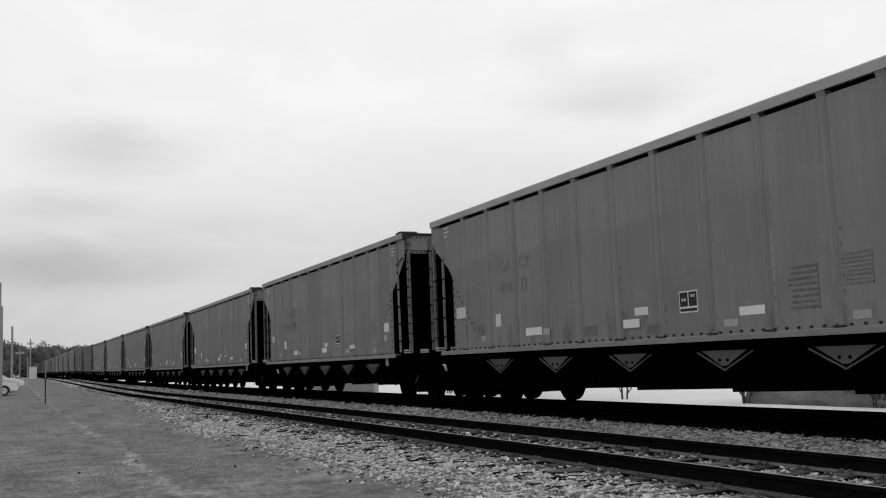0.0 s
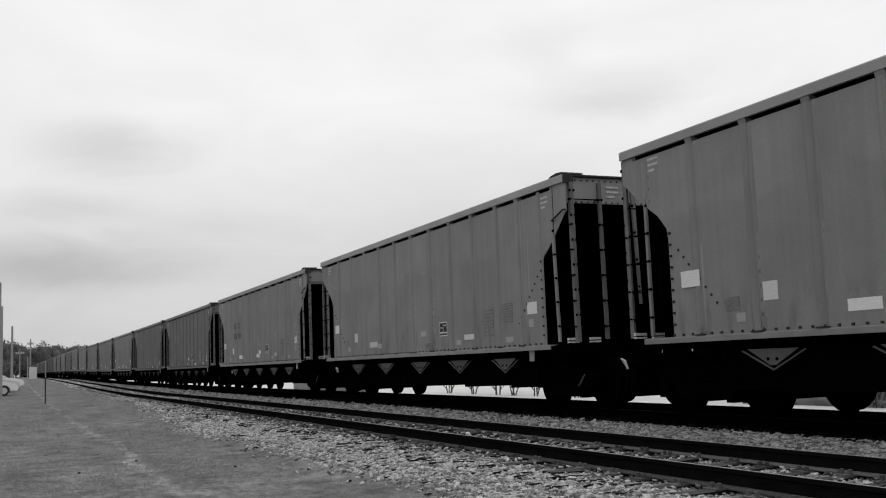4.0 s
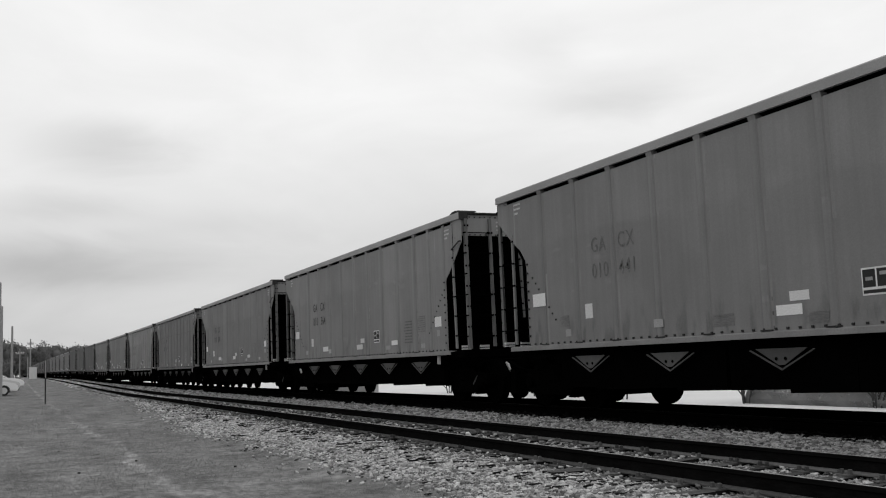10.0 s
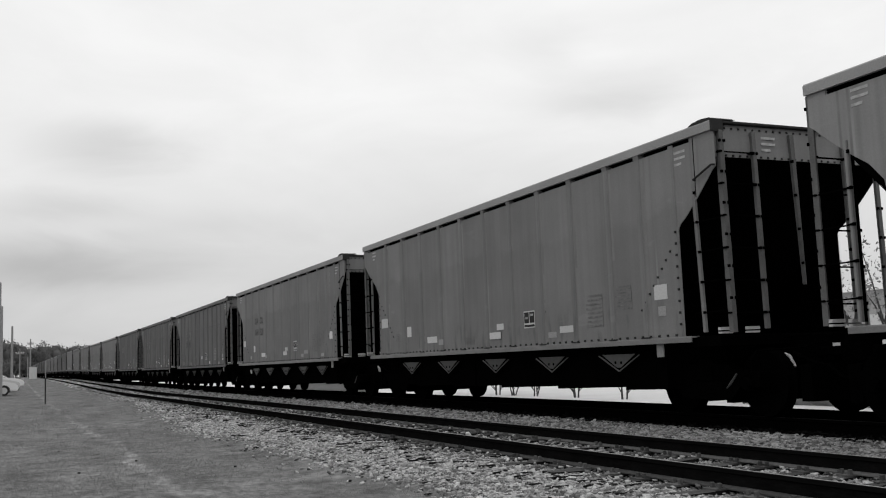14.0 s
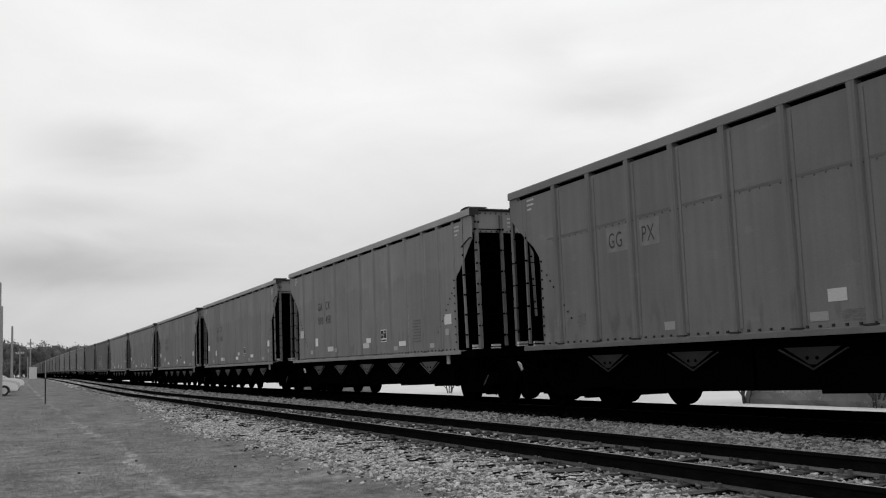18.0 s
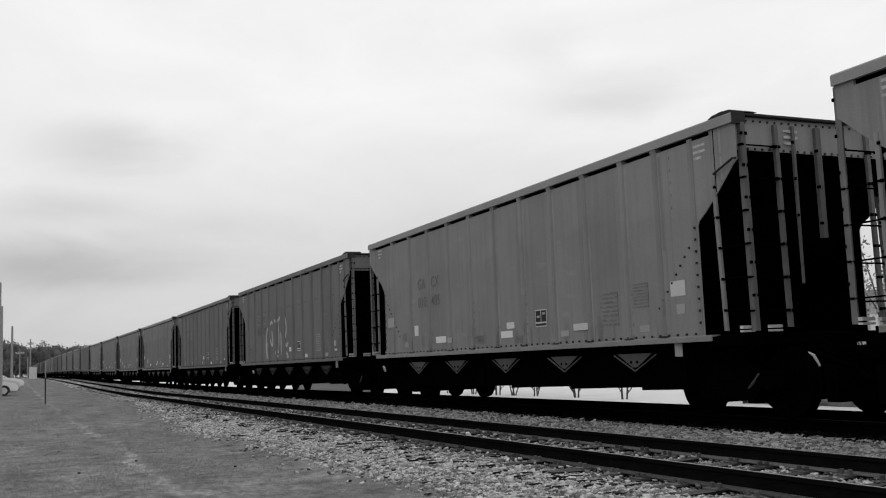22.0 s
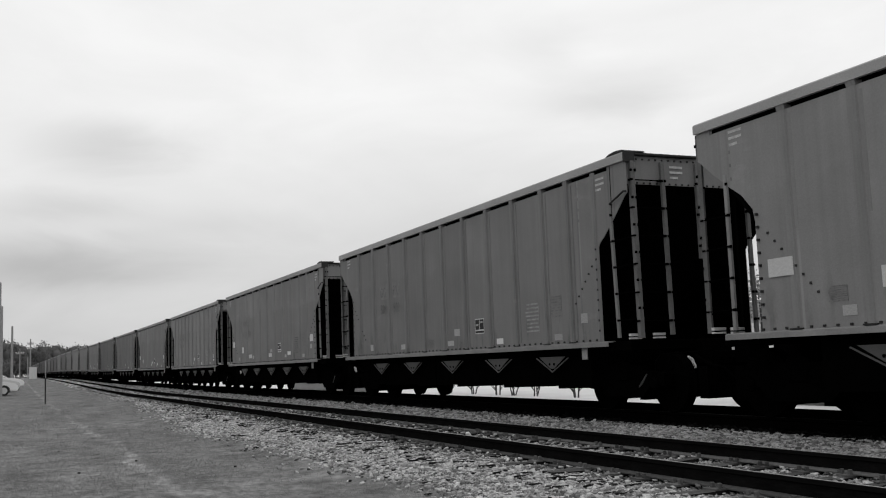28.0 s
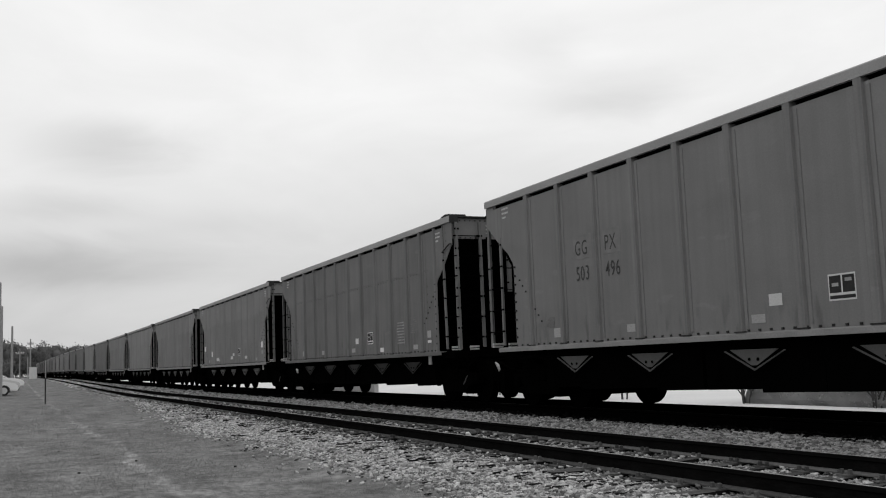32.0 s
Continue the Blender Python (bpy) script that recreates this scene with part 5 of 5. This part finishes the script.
        ln = put("data_stencil", M["bars"], car, (xs, 8.09 - 12.16, 1.62), mat=PALEMARK if ribbed else FAINT if len(CARS) % 3 == 0 else GHOST)
        ln["kind"] = "stuff"
        for u, z, w, h in ((3.25, 1.52, 0.6, 0.35), (7.35, 1.32, 0.9, 0.3), (9.05, 1.27, 0.7, 0.25), (13.0, 1.78, 0.9, 0.7)):
            if rng.random() < 0.8:
                ln = put("data_stencil", M["bars"], car, (xs, 8.09 - u, z), scale=(1, w, h), mat=GHOST)
                ln["kind"] = "stuff"
        put("corner_lettering", M["corner_bars"], car, (xs, 8.09 - 14.60, 3.66), mat=CORNERMARK)
        put("corner_lettering", M["corner_bars"], car, (xs, 8.09 - 1.70, 3.70), mat=CORNERMARK)
        put("corner_lettering", M["corner_bars"], car, (-0.55, YF + 0.04, 3.75), rot=(0, 0, math.pi / 2), mat=CORNERMARK)
        if marks:
            top, low, worn = marks
            mt = (MARK, FAINT, GHOST)[worn]
            if ribbed and top[0]:
                for u, w in ((4.45, 0.60), (5.31, 0.50)):
                    put("paint_patch", M["plate"], car, (xs + 0.001, 8.09 - u, 2.735), scale=(1, w, 0.40), mat=PATCH, label="paler repainted patch behind the lettering")
            for (a, b), z, h in ((top, 2.60, 0.25), (low, 2.175, 0.25)):
                for word, u in ((a, 4.20), (b, 5.10 if ribbed else 4.98)):
                    if word:
                        put("reporting_mark", lettering(word, h, mt, 0.74 if ribbed else 0.86), car, (xs - 0.003, 8.09 - u, z), label="stencilled dark lettering")
                    elif worn == 1:
                        put("reporting_mark", M["plate"], car, (xs, 8.09 - u - 0.22, z + 0.13), scale=(1, 0.34, 0.16), mat=FAINT)
        if spray:
            strokes = [[(5.62, 1.22), (5.50, 1.45), (5.47, 1.75), (5.52, 2.02), (5.66, 2.25), (5.74, 2.32)], [(5.63, 1.30), (5.60, 1.60), (5.64, 1.85)],
                       [(6.02, 2.36), (6.05, 2.10), (6.14, 1.86), (6.32, 1.70), (6.48, 1.72), (6.44, 1.95), (6.36, 2.20)], [(6.08, 2.42), (6.30, 2.50), (6.52, 2.46)],
                       [(6.72, 2.56), (6.98, 2.50), (7.30, 2.52), (7.58, 2.62)], [(7.02, 2.50), (6.98, 2.10), (7.02, 1.72), (7.14, 1.46), (7.36, 1.42)], [(7.34, 2.42), (7.40, 1.95), (7.36, 1.50)],
                       [(7.62, 2.12), (7.70, 1.75), (7.66, 1.30)], [(8.18, 2.60), (8.36, 2.46), (8.42, 2.18), (8.30, 1.94), (8.16, 1.86)], [(6.86, 1.44), (7.05, 1.30), (7.28, 1.26)],
                       [(8.28, 1.66), (8.46, 1.60), (8.66, 1.72)], [(8.36, 1.36), (8.62, 1.30)]]
            for k, st in enumerate(strokes):
                line = []
                for i in range(len(st) - 1):       # round the corners of the hand's line
                    p0, p1, p2, p3 = (Vector(st[min(max(i + j, 0), len(st) - 1)]) for j in (-1, 0, 1, 2))
                    for q in (0.0, 0.2, 0.4, 0.6, 0.8):
                        line.append(0.5 * (2 * p1 + (p2 - p0) * q + (2 * p0 - 5 * p1 + 4 * p2 - p3) * q * q + (3 * p1 - p0 - 3 * p2 + p3) * q ** 3))
                line.append(Vector(st[-1]))
                bm = bmesh.new()
                rim = []
                for i, c in enumerate(line):
                    d = (line[min(i + 1, len(line) - 1)] - line[max(i - 1, 0)]).normalized()
                    w = 0.062 * min(1.0, 0.45 + 0.25 * i, 0.45 + 0.25 * (len(line) - 1 - i)) * (1 + 0.3 * noise.noise(Vector((i * 0.4, k, 0))))
                    rim.append([bm.verts.new((xs - 0.0025 - 0.0008 * k, 8.09 - c.x + e * w * d.y, c.y + 0.06 + e * w * d.x)) for e in (-1, 1)])
                for r0, r1 in zip(rim, rim[1:]):
                    bm.faces.new((r0[0], r1[0], r1[1], r0[1]))
                part("paint_stroke", bm, GRAFFITI, car, "pale spray-paint stroke")
    return car


CARS, WHEELS = {}, ([], [])
GA, GG = ("GA", "CX"), ("GG", "PX")
# from the first car in view to the last: style, paint, chord tone, marks, seam
ROSTER = {
    0: ("smooth", 2, 0, (GA, ("010", "37"), 2), 0), 1: ("smooth", 0, 0, (GA, ("010", "290"), 1), 0), 2: ("smooth", 2, 0, (GA, ("010", "441"), 2), 0), 3: ("smooth", 0, 0, (GA, ("010", "355"), 0), 0),
    4: ("smooth", 0, 0, None, 0), 5: ("smooth", 1, 0, None, 0), 6: ("smooth", 1, 0, (GA, ("010", "438"), 0), 0), 7: ("ribbed", 0, 1, (GG, ("503", "501"), 1), 1),
    8: ("ribbed", 0, 1, (GG, ("503", "565"), 2), 1), 9: ("smooth", 0, 0, (GA, ("010", "328"), 2), 0), 10: ("smooth", 0, 0, (GA, ("010", "257"), 1), 0), 11: ("smooth", 0, 0, (GA, ("010", "441"), 1), 0),
    12: ("smooth", 1, 0, (GA, ("010", "364"), 0), 0), 13: ("smooth", 0, 0, (GA, ("010", "300"), 0), 0), 14: ("ribbed", 2, 0, (GG, ("503", "587"), 0), 1), 15: ("ribbed", 3, 0, (("", ""), ("", ""), 1), 0),
    16: ("smooth", 0, 0, None, 0), 17: ("smooth", 0, 0, (GA, ("010", "320"), 0), 0), 18: ("ribbed", 1, 1, (GG, ("503", "506"), 0), 1), 19: ("ribbed", 1, 1, (GG, ("503", "533"), 0), 1),
    20: ("ribbed", 1, 1, (GG, ("", ""), 0), 1), 21: ("smooth", 0, 0, (GA, ("010", "458"), 0), 0), 22: ("smooth", 0, 0, (GA, ("010", "408"), 0), 0), 23: ("smooth", 2, 0, (GA, ("010", "348"), 0), 0),
    24: ("smooth", 0, 0, (GA, ("010", "136"), 1), 0), 25: ("smooth", 1, 0, (GA, ("010", "485"), 1), 0), 26: ("ribbed", 0, 1, (GG, ("503", "559"), 0), 1), 27: ("ribbed", 0, 1, (GG, ("503", "540"), 1), 1),
    28: ("smooth", 2, 0, (GA, ("010", "240"), 2), 0), 29: ("smooth", 0, 0, (GA, ("010", "356"), 0), 0), 30: ("smooth", 0, 0, None, 0), 31: ("smooth", 1, 0, None, 0), 32: ("ribbed", 2, 0, (GG, ("503", "502"), 1), 0),
    33: ("smooth", 0, 0, (GA, ("010", "289"), 2), 0), 34: ("ribbed", 4, 0, (GG, ("503", "514"), 1), 0), 35: ("smooth", 0, 0, (GA, ("010", "440"), 2), 0), 36: ("ribbed", 2, 0, (GG, ("503", "496"), 0), 0),
}


def build_train():
    rng = random.Random(11)
    for n in range(-2, 58):
        if n in ROSTER:
            style, p, tone, marks, seam = ROSTER[n]
        else:
            style = "smooth" if rng.random() < 0.65 else "ribbed"
            p, tone, marks, seam = rng.randrange(3), 0, None, int(style == "ribbed" and rng.random() < 0.5)
        paint = PAINTS["pale"][0] if p == 3 else PAINTS[style][3 if p == 4 else p]
        CARS[n] = None
        car = build_car(style, paint, tone, marks, seam, full=n <= 38, spray=n == 26, thin=n in (4, 13, 23, 25))
        kind_words = "ribbed dark oxide-painted" if style == "ribbed" else "smooth-sided oxide-painted"
        if n == 26:
            kind_words = "graffiti-sprayed dark ribbed"
        if p == 3:
            kind_words = "pale ribbed weathered"
        tagged(car, kind_words + " open-top coal hopper car rolling on the main track", "railway wagon", "coal hopper cars")
        CARS[n] = car


build_train()

# ---- movement ----


def rolled(t):
    """Metres that the train has run since the start."""
    a = 0.018935 + 18.0507384 * t + 0.00776619 * t * t
    b = 1.343461 + 17.8837331 * t + 0.01140941 * t * t
    k = min(1.0, max(0.0, t - 21.0))
    return a + (b - a) * k


def motions():
    times = [i * 1.0 for i in range(33)]
    for n, car in CARS.items():
        rows = []
        for t in times:
            y = 5.06 + LEN * n - rolled(t) + LEN / 2
            lo, hi = float(rise_main(y - 6)), float(rise_main(y + 6))
            rows.append((t, pose(XC, y, (lo + hi) / 2, math.degrees(math.atan2(hi - lo, 12)))))
        walk(car, rows)
    # all wheels turn alike; one leading and one trailing wheelset carry the keys, the others share them
    for group in WHEELS:
        first = group[0]
        x, y, z = first.location
        rows = [(f / FPS, pose(x, y, z, math.degrees(rolled(f / FPS) / 0.457))) for f in range(0, 32 * FPS + 1)]
        walk(first, rows)
        for w in group[1:]:
            w.rotation_mode = "QUATERNION"
            data = w.animation_data_create()
            data.action = first.animation_data.action
            data.action_slot = first.animation_data.action_slot


motions()
